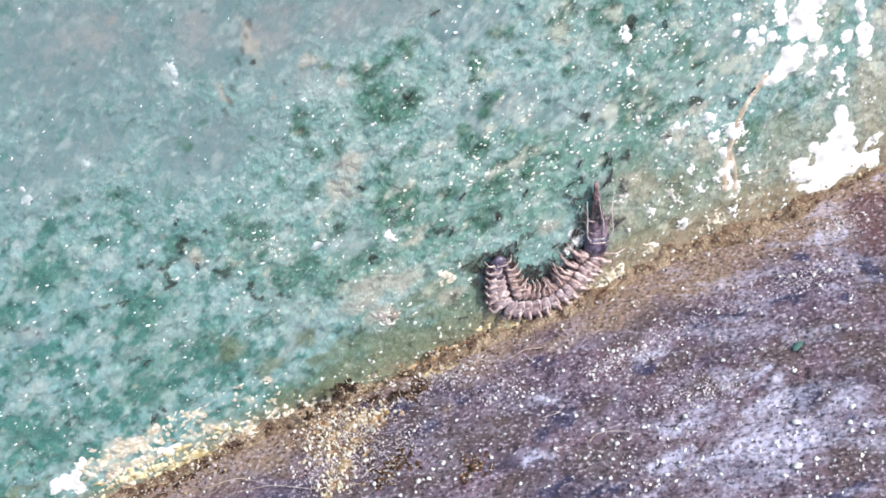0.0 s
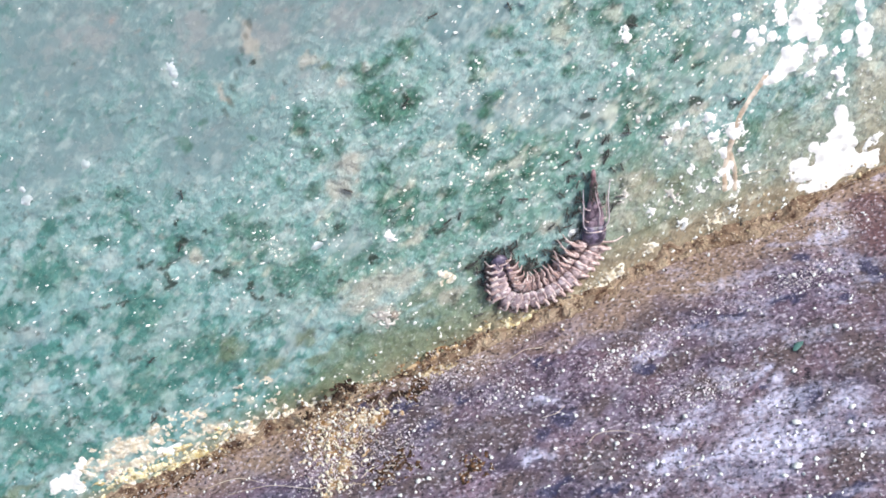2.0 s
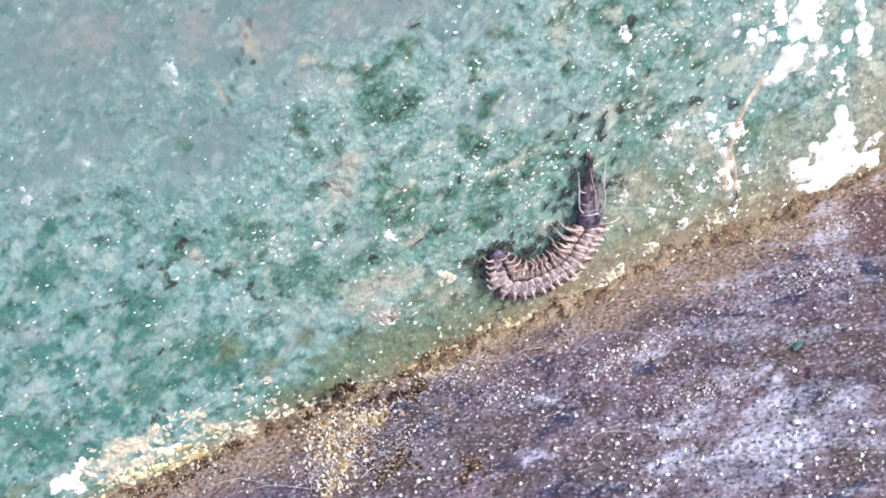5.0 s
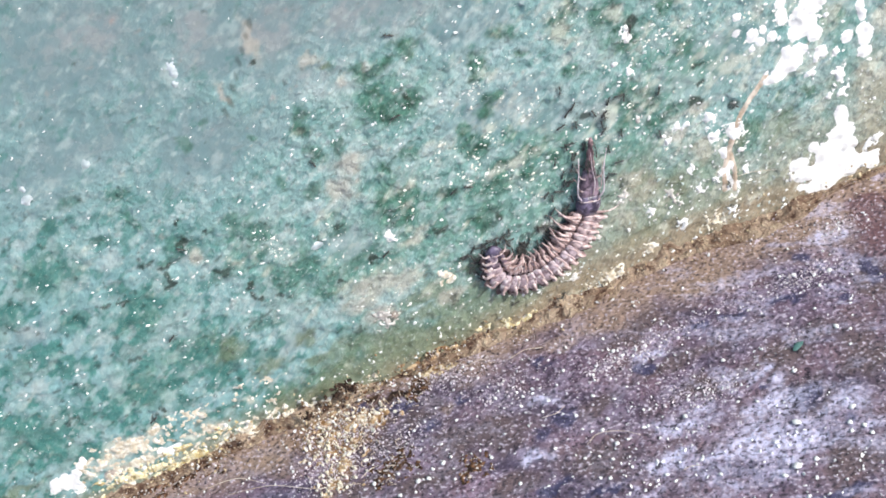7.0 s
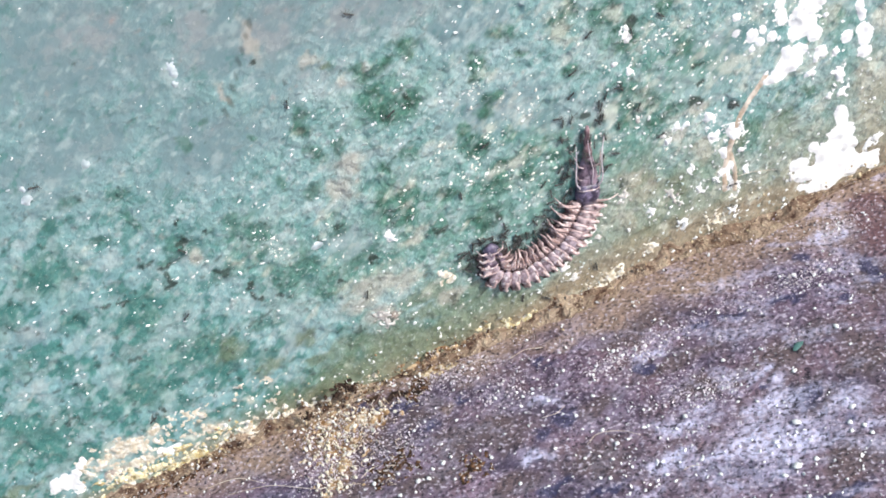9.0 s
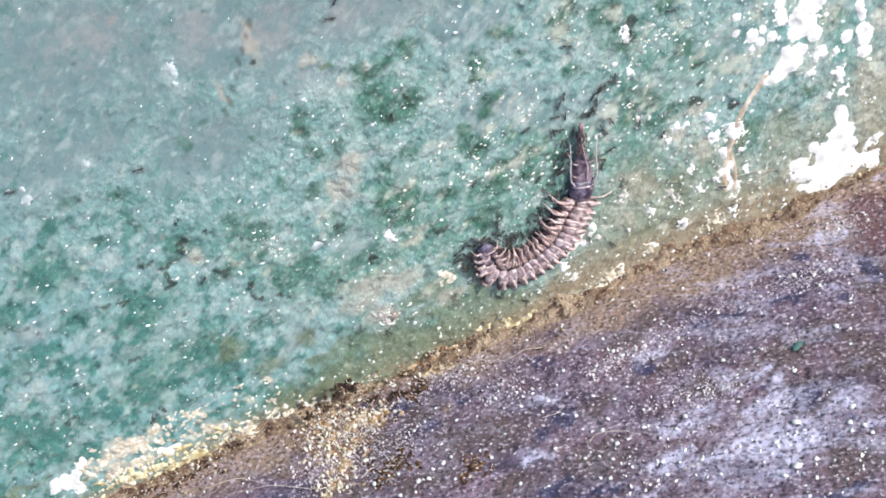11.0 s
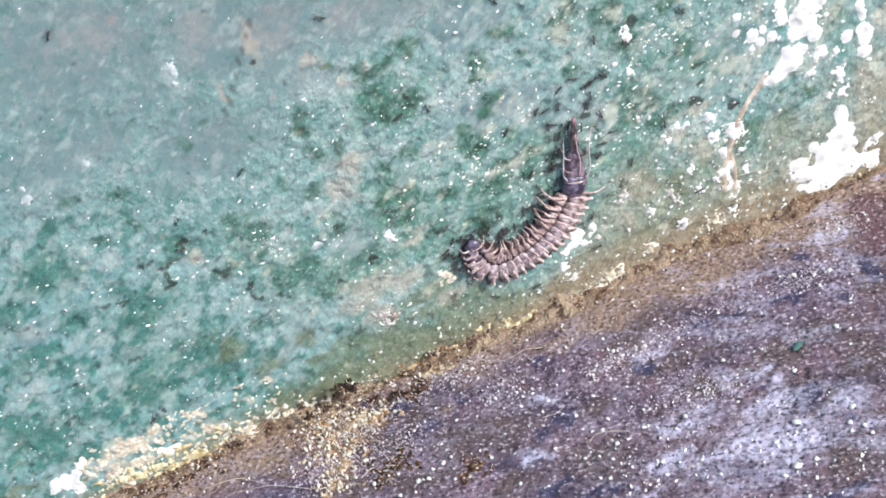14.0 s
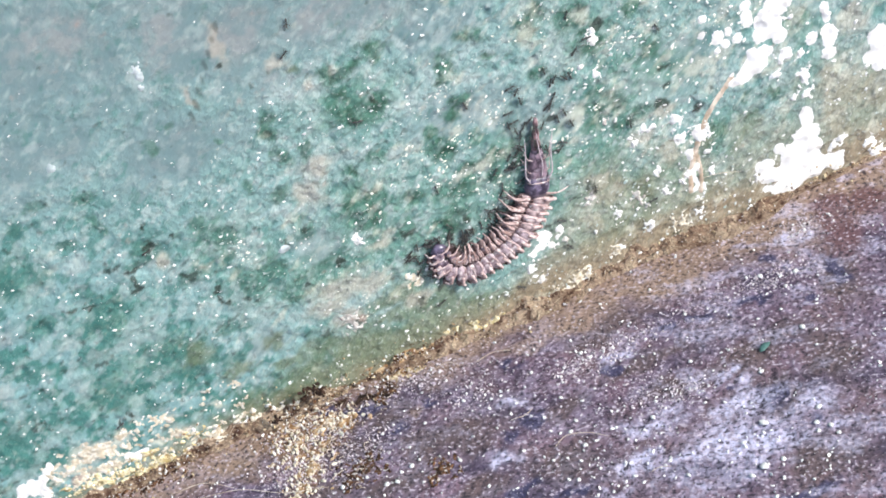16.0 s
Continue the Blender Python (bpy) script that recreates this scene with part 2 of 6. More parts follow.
OVALS = [
    (63.7, 25, 0.68, 0.53), (61.2, 25.5, 0.77, 0.73), (59.3, 22.8, 0.51, 0.63), (63.6, 20.8, 0.68, 0.94), (71.8, 3.5, 1, 0.8), (72.3, 0.9, 0.9, 1), (66.1, 5.6, 0.7, 0.6), (67.6, 6.3, 0.5, 0.5), (63.4, 17.6, 0.68, 0.73),
    (61.2, 17.5, 0.51, 0.42), (63.2, 31.6, 0.51, 0.63), (46.5, 17.9, 0.94, 0.94), (46.4, 14.5, 0.51, 0.42), (43.3, 19, 0.51, 0.53),
    (43.3, 22.8, 0.6, 0.94), (39.6, 23.2, 0.85, 0.53), (38.3, 23.6, 0.43, 0.42), (34.7, 42.3, 0.51, 0.84), (32, 38.4, 0.43, 0.42),
    (33.8, 36.2, 0.43, 0.53),
]
SAND_FAR = [
    (11.8, -30.2, 0.53), (8.8, -35.7, 0.44), (16, -39, 0.44), (21.2, -39, 0.44), (22.5, -42.6, 0.44), (32, -46.7, 0.79), (34.7, -46.7, 0.53),
    (35, -39.7, 0.79), (42.6, -41, 0.62), (22, -30.8, 0.53), (41.2, -43.4, 0.53), (40.8, -44.7, 0.44), (29.9, -47.3, 0.53), (31.3, -51.8, 0.44),
    (47.1, -26.5, 0.62), (30.7, -23.9, 0.44), (13, -16.6, 0.35), (11.6, -20.4, 0.44), (38.6, -30.9, 0.53), (42.6, -44.7, 0.53), (43, -46.4, 0.44),
    (33.7, -36.7, 0.26), (31.9, -33.3, 0.35), (29.5, -32, 0.35),
]
SAND_NEAR = [
    (-22.7, -19.2, 0.53), (-19.6, -23.3, 0.44), (-16.5, -22.2, 0.53), (-14.9, -22.6, 0.53), (-11.5, -17.4, 0.35), (-4.3, -4.1, 0.35),
    (-14.6, -12.6, 0.35), (-5.1, -15, 0.26), (-1.6, -13.1, 0.44), (-3.2, -5.4, 0.35), (9.3, -13.4, 0.44), (6.8, -30.5, 0.35), (-12.2, -20.9, 0.53),
    (-5.4, -23.5, 0.44), (-11.4, -24.6, 0.35), (-3, -29.9, 0.44), (-12.6, -11.7, 0.26), (10.7, -26.9, 0.44), (12.1, -25.3, 0.44), (46, -21.7, 0.35),
    (48.6, -17.8, 0.44), (46.3, -13.8, 0.53), (51.1, -15.7, 0.53), (44.4, -13, 0.35), (42.4, -21.5, 0.35), (31, -7.1, 0.35), (26.7, -16.2, 0.35),
    (17.2, -13.7, 0.44), (33.6, -14.9, 0.35), (47.4, -30.5, 0.35),
]
# where highlights cluster on the wall; pale colour and grains imitate them
GLINTS = [
    (17.8, 38.5, 3.06, 3.15), (4.5, 37.1, 3.4, 2.1), (12.7, 35.9, 2.89, 2.52), (-21.7, 32, 1.36, 2.1), (13.2, 28.7, 4.25, 3.15),
    (-2.2, 30.3, 4.25, 5.25), (26.9, 46.5, 5.1, 4.2), (38.2, 40.9, 5.1, 4.2), (51.9, 37, 5.1, 3.15), (32.7, 29.2, 5.1, 6.3), (26.8, 26.9, 5.1, 4.2),
    (16.3, 21.3, 3.4, 4.2), (-3.9, 17.4, 5.1, 4.2), (44.3, 8.5, 5.1, 5.25), (39.5, 20.2, 3.4, 4.2), (11.9, 44.2, 3.4, 3.15), (-37.3, 9.3, 5.1, 2.1),
    (47, 30.3, 4.25, 4.2), (8.6, 31.1, 5.1, 3.15), (-7.6, 14.6, 5.1, 3.15), (-1.4, 5.4, 4.25, 2.1), (27.9, 17.3, 5.1, 4.2), (34.3, 5.6, 5.95, 3.15),
    (-13, 29.5, 5.1, 4.2),
]
UMBER = [
    (-3.1, -18.9, 4.98, 3), (-8.4, -18.5, 4.15, 2.35), (38.3, -36.1, 2.49, 2.78), (30.1, -27.3, 5.81, 1.07), (39.8, -27.3, 6.64, 2.14),
    (48.5, -32.6, 3.32, 3.21), (24.9, -20.6, 4.98, 1.71), (39.6, -49.3, 4.15, 3.64), (8.9, -30.6, 4.15, 2.57), (-19.6, -13, 3.32, 1.5),
    (-14.9, -22.8, 4.98, 1.71), (11, -22.2, 3.32, 1.71), (22.2, -11.1, 4.98, 1.28), (-24.5, -18.6, 4.15, 1.5), (-4.7, -29.8, 3.32, 1.5),
    (56, -19.2, 2.49, 3.21), (-16.9, -6, 2.99, 1.71), (-20.7, -6.3, 2.49, 1.28), (-13.1, -9.2, 2.99, 1.71),
]
VERDANT = [
    (11.1, 27.6, 9.35, 6.3), (35.3, 29, 6.8, 7.35), (33.6, 43.2, 5.95, 5.25), (-3.5, 31.6, 5.95, 6.3), (48.9, 17.5, 4.25, 4.2),
    (33.7, 10.7, 4.25, 6.3), (-25.2, 36.3, 5.1, 4.2), (-44.1, 30.8, 5.95, 5.25), (-51.9, 43.4, 5.1, 5.25), (-41.2, 19.4, 6.8, 5.25),
    (1.1, 47.2, 5.95, 4.2), (-22.5, 27.9, 5.1, 5.25), (-49.6, 16.8, 6.8, 5.25), (-66.4, 17.9, 5.95, 5.25), (18.8, 30, 5.1, 4.2),
    (63.7, 30.2, 3.4, 4.2), (12, 24.8, 14.45, 9.45), (27.6, 23.2, 9.35, 7.35), (-0.5, 24.8, 7.65, 5.25), (40.7, 33.5, 6.8, 6.3),
    (40.1, 10.7, 5.1, 5.25), (-10.7, 23.6, 9.35, 4.2), (-0.6, 19.1, 5.1, 4.2),
]
ASH = [
    (-18.5, 69.7, 3.4, 4.2), (-9.2, 65.5, 4.25, 3.78), (0.8, 62.4, 5.1, 2.73), (8.2, 58.2, 4.25, 1.89), (-30.7, 75.3, 5.1, 4.2),
    (-6.6, 55.6, 4.25, 2.52), (-5.4, 40.8, 3.4, 2.52), (-20.6, 66.6, 1.7, 4.2),
]
DARK_DASHES = [
    (-0.8, 10.1, 1.36, 0.53), (2.3, 2, 1.19, 0.53), (-11.4, 11.6, 1.02, 0.63), (34.5, 6.1, 1.36, 0.53), (38.2, 2, 1.02, 0.42),
    (27.9, 17.3, 1.02, 0.84), (43.5, 4.7, 1.36, 0.32), (25.4, 16.2, 1.36, 0.42), (-15.9, 11.9, 1.02, 0.42), (20.5, 13.3, 0.68, 1.05),
    (12.1, 16.1, 1.36, 0.63), (-16.3, 30.2, 0.51, 1.05), (-24, 24, 0.85, 0.63), (-39.6, 38.7, 1.02, 0.84), (-47.6, 23.2, 1.36, 0.42),
    (-60.2, 17.4, 1.7, 0.42), (-30.2, 31.6, 1.02, 0.63), (-12.1, 31.8, 0.68, 1.05),
]
# the hazy grey sheen of the sky, put into the paint's colour
HAZE = [
    (-33.2, 74.8, 27.4, 18.4), (-13.4, 66.7, 18.3, 11.9), (2.5, 62.5, 13.3, 6.5), (-41.9, 60.2, 13.3, 7.6), (-24.1, 52.8, 10.0, 8.7), (14.4, 54.7, 10.0, 5.4),
    (13.7, 39.1, 7.5, 4.3), (45.6, 32.0, 9.1, 5.4), (-12.3, 26.8, 4.2, 3.8), (27.6, 29.8, 5.8, 6.5), (20.2, 34.7, 5.0, 3.3), (-57.7, 35.2, 3.3, 2.7),
    (-26.1, 14.2, 3.3, 2.2),
]
STREAK = [
    (-11.6, 67.1, 0.6, 1.1), (-12.7, 65.6, 0.5, 1.1), (-13.8, 64.1, 0.5, 1.1), (-14.9, 62.6, 0.5, 1.1), (-16.0, 61.0, 0.5, 1.1), (-17.1, 59.5, 0.4, 1.1),
    (-18.3, 57.8, 0.4, 1.1), (-19.4, 56.3, 0.3, 0.9), (-6.7, 57.8, 1.8, 0.7), (-13.2, 61.7, 0.6, 0.5),
]
PINK = [
    (-59.5, 4.4, 2.5, 1.5), (-57.1, 4.5, 1.7, 0.9), (-11.3, 11.8, 1.7, 1.3), (7.6, 0.8, 2.1, 1.5),
]
SPLASH_E = [
    (75.8, 20.6, 1.7, 2.6), (76.4, 17, 0.8, 1.2), (74, 18.8, 1, 0.9), (75.2, 17.2, 0.9, 1),
]
SPLASH_J = [
    (-1.0, 15.2, 0.7, 0.7), (-0.3, 13.7, 0.5, 0.4),
]
SPLASH_K = [
    (22.4, 1.0, 1.8, 1.0), (20.3, 0.2, 1.5, 0.7), (30.4, -3.1, 1.2, 0.9), (23.8, 1.1, 0.8, 0.7),
]
SPLASH_Q = [
    (-56.9, 8.0, 3.3, 0.9), (-55.2, 4.7, 2.8, 0.7), (-59.8, 6.8, 1.7, 0.8), (-43.0, 5.3, 1.0, 0.8),
]
SPLASH_S = [
    (-42.6, 4.9, 1.87, 0.84), (-46.4, 5.2, 1.19, 0.63), (-33.2, 0.7, 1.19, 0.73), (-36.2, 7.3, 0.43, 0.94), (-43.6, 8.5, 0.68, 0.63),
    (-51.3, 9.1, 0.85, 0.94), (-56.6, 9.2, 2.04, 0.73), (-54, 8.9, 1.19, 0.63), (-62.9, 6.2, 1.02, 0.73), (-55.1, 4.8, 1.02, 0.73),
    (-54.8, 0.3, 1.19, 0.53), (-52, 0.3, 1.19, 0.53), (-58.6, 1.3, 1.02, 0.53), (-41.4, 1.7, 1.19, 0.53), (-36.9, 1, 1.02, 0.53),
]
SPLASH_R = [
    (43.8, 11.3, 0.5, 2.2), (44.1, 15.3, 0.4, 1.0), (44.7, 12.2, 0.3, 0.9),
]
SPLASH_L = [
    (46.3, 18.3, 0.8, 1.0),
]
SPLASH_M = [
    (-48.1, 56.2, 0.9, 0.5), (-48.0, 57.9, 0.4, 0.5),
]
SPLASH_N = [
    (-23.2, 65.2, 0.5, 1.0), (-23.7, 63.4, 0.3, 0.7),
]
SPLASH_O = [
    (-39.0, 57.6, 0.7, 0.9),
]
SPLASH_P = [
    (-16.1, 29.6, 0.8, 0.7),
]
LICHEN_A = [
    (-57.6, 2.4, 3.7, 0.9), (-53.5, 2.0, 2.5, 0.8), (-60.9, 2.4, 2.1, 0.7),
]
LICHEN_B = [
    (-47.7, 1.3, 3.3, 0.7), (-43.9, 0.1, 2.5, 0.7), (-48.0, 3.8, 1.7, 0.5),
]
LICHEN_C = [
    (-38.3, 1.1, 2.9, 1.0), (-33.0, 1.3, 2.2, 1.1), (-35.2, 0.6, 2.1, 0.9),
]
LICHEN_D = [
    (-27.6, 0.6, 2.9, 0.9), (-23.1, -0.2, 2.9, 0.9),
]
LICHEN_E = [
    (2.9, -0.6, 2.5, 0.8), (7.7, 0.5, 1.2, 1.0), (5.0, -0.0, 1.7, 0.7),
]
LICHEN_F = [
    (24.6, -1.4, 1.0, 0.6), (27.8, -1.6, 1.8, 0.6), (31.1, -1.8, 1.0, 0.7),
]
LICHEN_G = [
    (-7.7, 0.4, 3.3, 0.7), (-11.5, 0.3, 1.7, 0.7),
]
LICHEN_H = [
    (70.8, -2.2, 4.2, 1.5), (67.9, -2.1, 2.1, 1.1),
]
CRUST_A = [
    (-27.9, -2.8, 2.7, 2.6), (-25.2, -1.8, 2.5, 1.9), (-27.5, -7.2, 1.8, 1.9), (-29.1, 0.5, 1.7, 1.6),
]
CRUST_B = [
    (-21.6, -6.1, 2.8, 1.8), (-19.7, -6.0, 2.2, 1.2), (-25.1, -9.2, 2.5, 1.8),
]
CRUST_C = [
    (-18.9, -17.6, 1.7, 1.4), (-20.8, -17.8, 1.0, 0.9),
]
CRUST_D = [
    (-8.1, -23.7, 1.2, 1.2),
]
CRUST_E = [
    (-22.9, 1.6, 1.3, 0.9), (-23.8, 1.0, 1.0, 0.9),
]
CRUST_F = [
    (-11.9, -4.5, 1.0, 1.0), (-13.4, -5.2, 1.0, 0.9),
]
CRUST_G = [
    (-27.0, -13.6, 2.0, 1.6), (-28.5, -16.3, 1.7, 1.2),
]
CRUST_H = [
    (-57.4, -1.1, 4.2, 1.0), (-51.0, -2.5, 3.3, 1.0),
]
CAVITY_A = [
    (-22.2, -0.2, 1.25, 0.54), (-23.7, -0.2, 0.75, 0.64),
]
CAVITY_B = [
    (-12.6, -4.6, 1.16, 0.64), (-14.2, -4.7, 0.75, 0.43), (-11.4, -4.3, 0.58, 0.54),
]
CAVITY_C = [
    (-15.6, -3.6, 0.75, 0.54),
]
CRUST_I = [
    (-8.3, -1.9, 1.33, 0.54), (-6.2, -2.7, 0.75, 0.43), (-9.9, -2.3, 0.66, 0.43),
]
CLUMPS = [(-22.3, 5.2, 0.9), (-20.9, 3.8, 0.7), (-23.7, 3.9, 0.7), (-18.9, 0.0, 0.7), (-14.3, -1.0, 1.1), (-12.3, -1.4, 1.0), (-10.7, -1.3, 1.2), (-10.1, -3.3, 0.7), (-16.6, -1.4, 0.9), (-18.0, -1.4, 0.7), (-6.1, -1.1, 0.7), (-1.9, -1.5, 0.7), (-28.9, 2.2, 0.7), (5.9, -2.3, 0.7), (12.4, -2.8, 0.7)]
FLECKS_PART = [
    [(16.6, 4.5, 0.75, 0.65)],
    [(22.6, 1.6, 0.91, 0.76), (24.0, 1.8, 0.5, 0.54)],
    [(20.7, 0.1, 1.08, 0.43)],
    [(29.4, 3.6, 0.75, 0.76)],
    [(35.5, 5.6, 0.5, 0.76)],
    [(30.0, -1.9, 0.5, 1.3), (30.3, -3.6, 0.5, 0.65)],
    [(27.9, 15.3, 0.42, 0.65), (27.1, 14.8, 0.33, 0.43)],
    [(40.2, 3.0, 0.75, 0.43), (40.5, 3.7, 0.25, 0.87)],
    [(42.7, 11.5, 0.66, 0.54)],
    [(53.0, 5.5, 0.58, 0.54)],
    [(39.2, 10.6, 0.5, 0.65)],
    [(31.1, 10.4, 0.42, 0.98)],
    [(32.9, -2.2, 0.58, 0.65)],
]
FLECKS = FLECKS_PART + [
    [(28.6, -4.9, 0.58, 0.54)],
    [(17.5, -2.1, 0.75, 0.54)],
    [(34.7, 12.4, 0.66, 0.43), (34.8, 11.0, 0.33, 0.87)],
    [(15.7, 7.0, 0.5, 0.87)],
    [(24.2, -0.2, 0.42, 0.87)],
    [(-12.2, 12.3, 1.0, 0.87), (-11.7, 10.7, 0.66, 0.65)],
    [(-6.4, 26.2, 0.66, 0.65)],
    [(46.6, 10.7, 0.5, 0.54)],
    [(22.3, 9.8, 0.42, 0.43)],
    [(38.8, 15.0, 0.42, 0.54)],
    [(36.3, 21.9, 0.42, 0.65)],
    [(33.1, 27.4, 0.42, 0.65)],
    [(43.4, 4.0, 0.5, 0.43)],
]
ROOTLET = [(52.8, 25.7), (51.6, 24.6), (49.5, 22.6), (47.6, 20.4), (45.8, 17.3), (44.3, 14.1), (43.4, 11.3), (42.8, 8.6)]
BRANCH = [(44.9, 15.1), (45.1, 12.7), (44.8, 10.3), (44.3, 7.8)]


def blotch(u, v, blobs, seed, soft=0.22, ragged=1.5, size=2.4, swell=1.0):
    """Stains with torn edges: round patches pulled about by noise."""
    du = ragged * 2 * (cloud(u, v, size, seed, 4, 40, 1.4) - 0.5)
    dv = ragged * 2 * (cloud(u, v, size, seed + 7, 4, 40, 1.4) - 0.5)
    f = patches(u + du, v + dv, [(x, y, a * swell, b * swell) for x, y, a, b in blobs]) + 0.5 * (cloud(u, v, 1.0, seed + 13, 3, 40, 1.5) - 0.5)
    return ramp(f, 0.45 - soft, 0.45 + soft)


def wall_relief(u, v):
    """How far the wall stands proud of its plane, in millimetres."""
    wide = (cloud(u, v, 14, 3, 2) - 0.5) * 0.5
    pebbles = (cloud(u, v, 1.3, 11, 2, 40, 1.6) - 0.5) * 0.5
    pits = -0.25 * ramp(cloud(u, v, 2.6, 21, 2, 40, 1.4), 0.68, 0.85)
    calm = 1 - 0.8 * patches(u, v, HAZE[:5])
    return wide + (pebbles + pits) * calm


def ground_relief(u, w):
    wide = (cloud(u, w, 11, 33, 3, -30, 1.8) - 0.5) * 0.9
    grit = (cloud(u, w, 0.9, 41, 2, 10, 1.2) - 0.5) * 0.38
    return wide * np.clip(-w / 6, 0, 1) + grit - 0.15


def spaced(lo, hi, step, far_lo, far_hi):
    """Close lines where the camera looks, wider and wider ones outside."""
    near = list(np.arange(lo, hi + step / 2, step))
    left, right, d, x = [], [], step * 2, near[0]
    while x > far_lo:
        x -= d
        d *= 1.7
        left.append(max(x, far_lo))
    d, x = step * 2, near[-1]
    while x < far_hi:
        x += d
        d *= 1.7
        right.append(min(x, far_hi))
    return np.array(left[::-1] + near + right)


def sheet(name, a, b, place, fields, material):
    """A grid mesh over the lines a and b; place gives its points in mm, fields its named values."""
    A, B = np.meshgrid(a, b)
    A, B = A.ravel(), B.ravel()
    points = np.stack(place(A, B), 1) * MM
    n, m = len(a), len(b)
    i = (np.arange(m - 1)[:, None] * n + np.arange(n - 1)[None, :]).ravel()
    quads = np.stack([i, i + 1, i + n + 1, i + n], 1)
    me = bpy.data.meshes.new(name)
    me.vertices.add(len(points))
    me.vertices.foreach_set("co", points.ravel())
    me.loops.add(quads.size)
    me.loops.foreach_set("vertex_index", quads.ravel())
    me.polygons.add(len(quads))
    me.polygons.foreach_set("loop_start", np.arange(0, quads.size, 4))
    me.update(calc_edges=True)
    me.shade_smooth()
    for key, field in fields.items():
        at = me.attributes.new(key, "FLOAT", "POINT")
        at.data.foreach_set("value", np.ascontiguousarray(field(A, B), dtype=np.float32))
    me.materials.append(material)
    return new(name, me)


# ---- materials ----
def material(name, rough=0.6, spec=0.5):
    m = bpy.data.materials.new(name)
    m.use_nodes = True
    b = m.node_tree.nodes["Principled BSDF"]
    b.inputs["Roughness"].default_value = rough
    b.inputs["Specular IOR Level"].default_value = spec
    return m, m.node_tree, b


def node(nt, kind, **inputs):
    n = nt.nodes.new(kind)
    for key, value in inputs.items():
        n.inputs[key].default_value = value
    return n


def grain(nt, scale, detail=3.0, stretch=None, turn=0.0, shift=None, spin=0.0):
    """Noise in metres of the object's own space."""
    co = nt.nodes.new("ShaderNodeTexCoord")
    mp = nt.nodes.new("ShaderNodeMapping")
    mp.vector_type = "TEXTURE"
    mp.inputs["Rotation"].default_value = (0, -turn, spin)
    if stretch:
        mp.inputs["Scale"].default_value = stretch
    n = node(nt, "ShaderNodeTexNoise", Scale=scale, Detail=detail)
    nt.links.new(co.outputs["Object"], mp.inputs[0])
    nt.links.new(mp.outputs[0], n.inputs["Vector"])
    if shift is not None:
        n.noise_dimensions = "4D"
        nt.links.new(shift, n.inputs["W"])
    return n.outputs["Fac"]


def spread(nt, value, lo, hi, to_lo=0.0, to_hi=1.0):
    n = nt.nodes.new("ShaderNodeMapRange")
    n.interpolation_type = "SMOOTHSTEP"
    for k, v in ((1, lo), (2, hi), (3, to_lo), (4, to_hi)):
        n.inputs[k].default_value = v
    nt.links.new(value, n.inputs[0])
    return n.outputs[0]


def attribute(nt, key):
    n = nt.nodes.new("ShaderNodeAttribute")
    n.attribute_name = key
    return n.outputs["Fac"]


def arith(nt, op, a, b):
    n = nt.nodes.new("ShaderNodeMath")
    n.operation = op
    for k, v in ((0, a), (1, b)):
        if isinstance(v, (int, float)):
            n.inputs[k].default_value = v
        else:
            nt.links.new(v, n.inputs[k])
    return n.outputs[0]


def blend(nt, fac, a, b, mode="MIX"):
    n = nt.nodes.new("ShaderNodeMix")
    n.data_type, n.blend_type = "RGBA", mode
    for k, v in ((0, fac), (6, a), (7, b)):
        if isinstance(v, tuple):
            n.inputs[k].default_value = (*v, 1)
        elif isinstance(v, (int, float)):
            n.inputs[k].default_value = v
        else:
            nt.links.new(v, n.inputs[k])
    return n.outputs[2]


def relief(nt, bsdf, height, distance, strength=1.0):
    n = node(nt, "ShaderNodeBump", Distance=distance, Strength=strength)
    nt.links.new(height, n.inputs["Height"])
    nt.links.new(n.outputs[0], bsdf.inputs["Normal"])


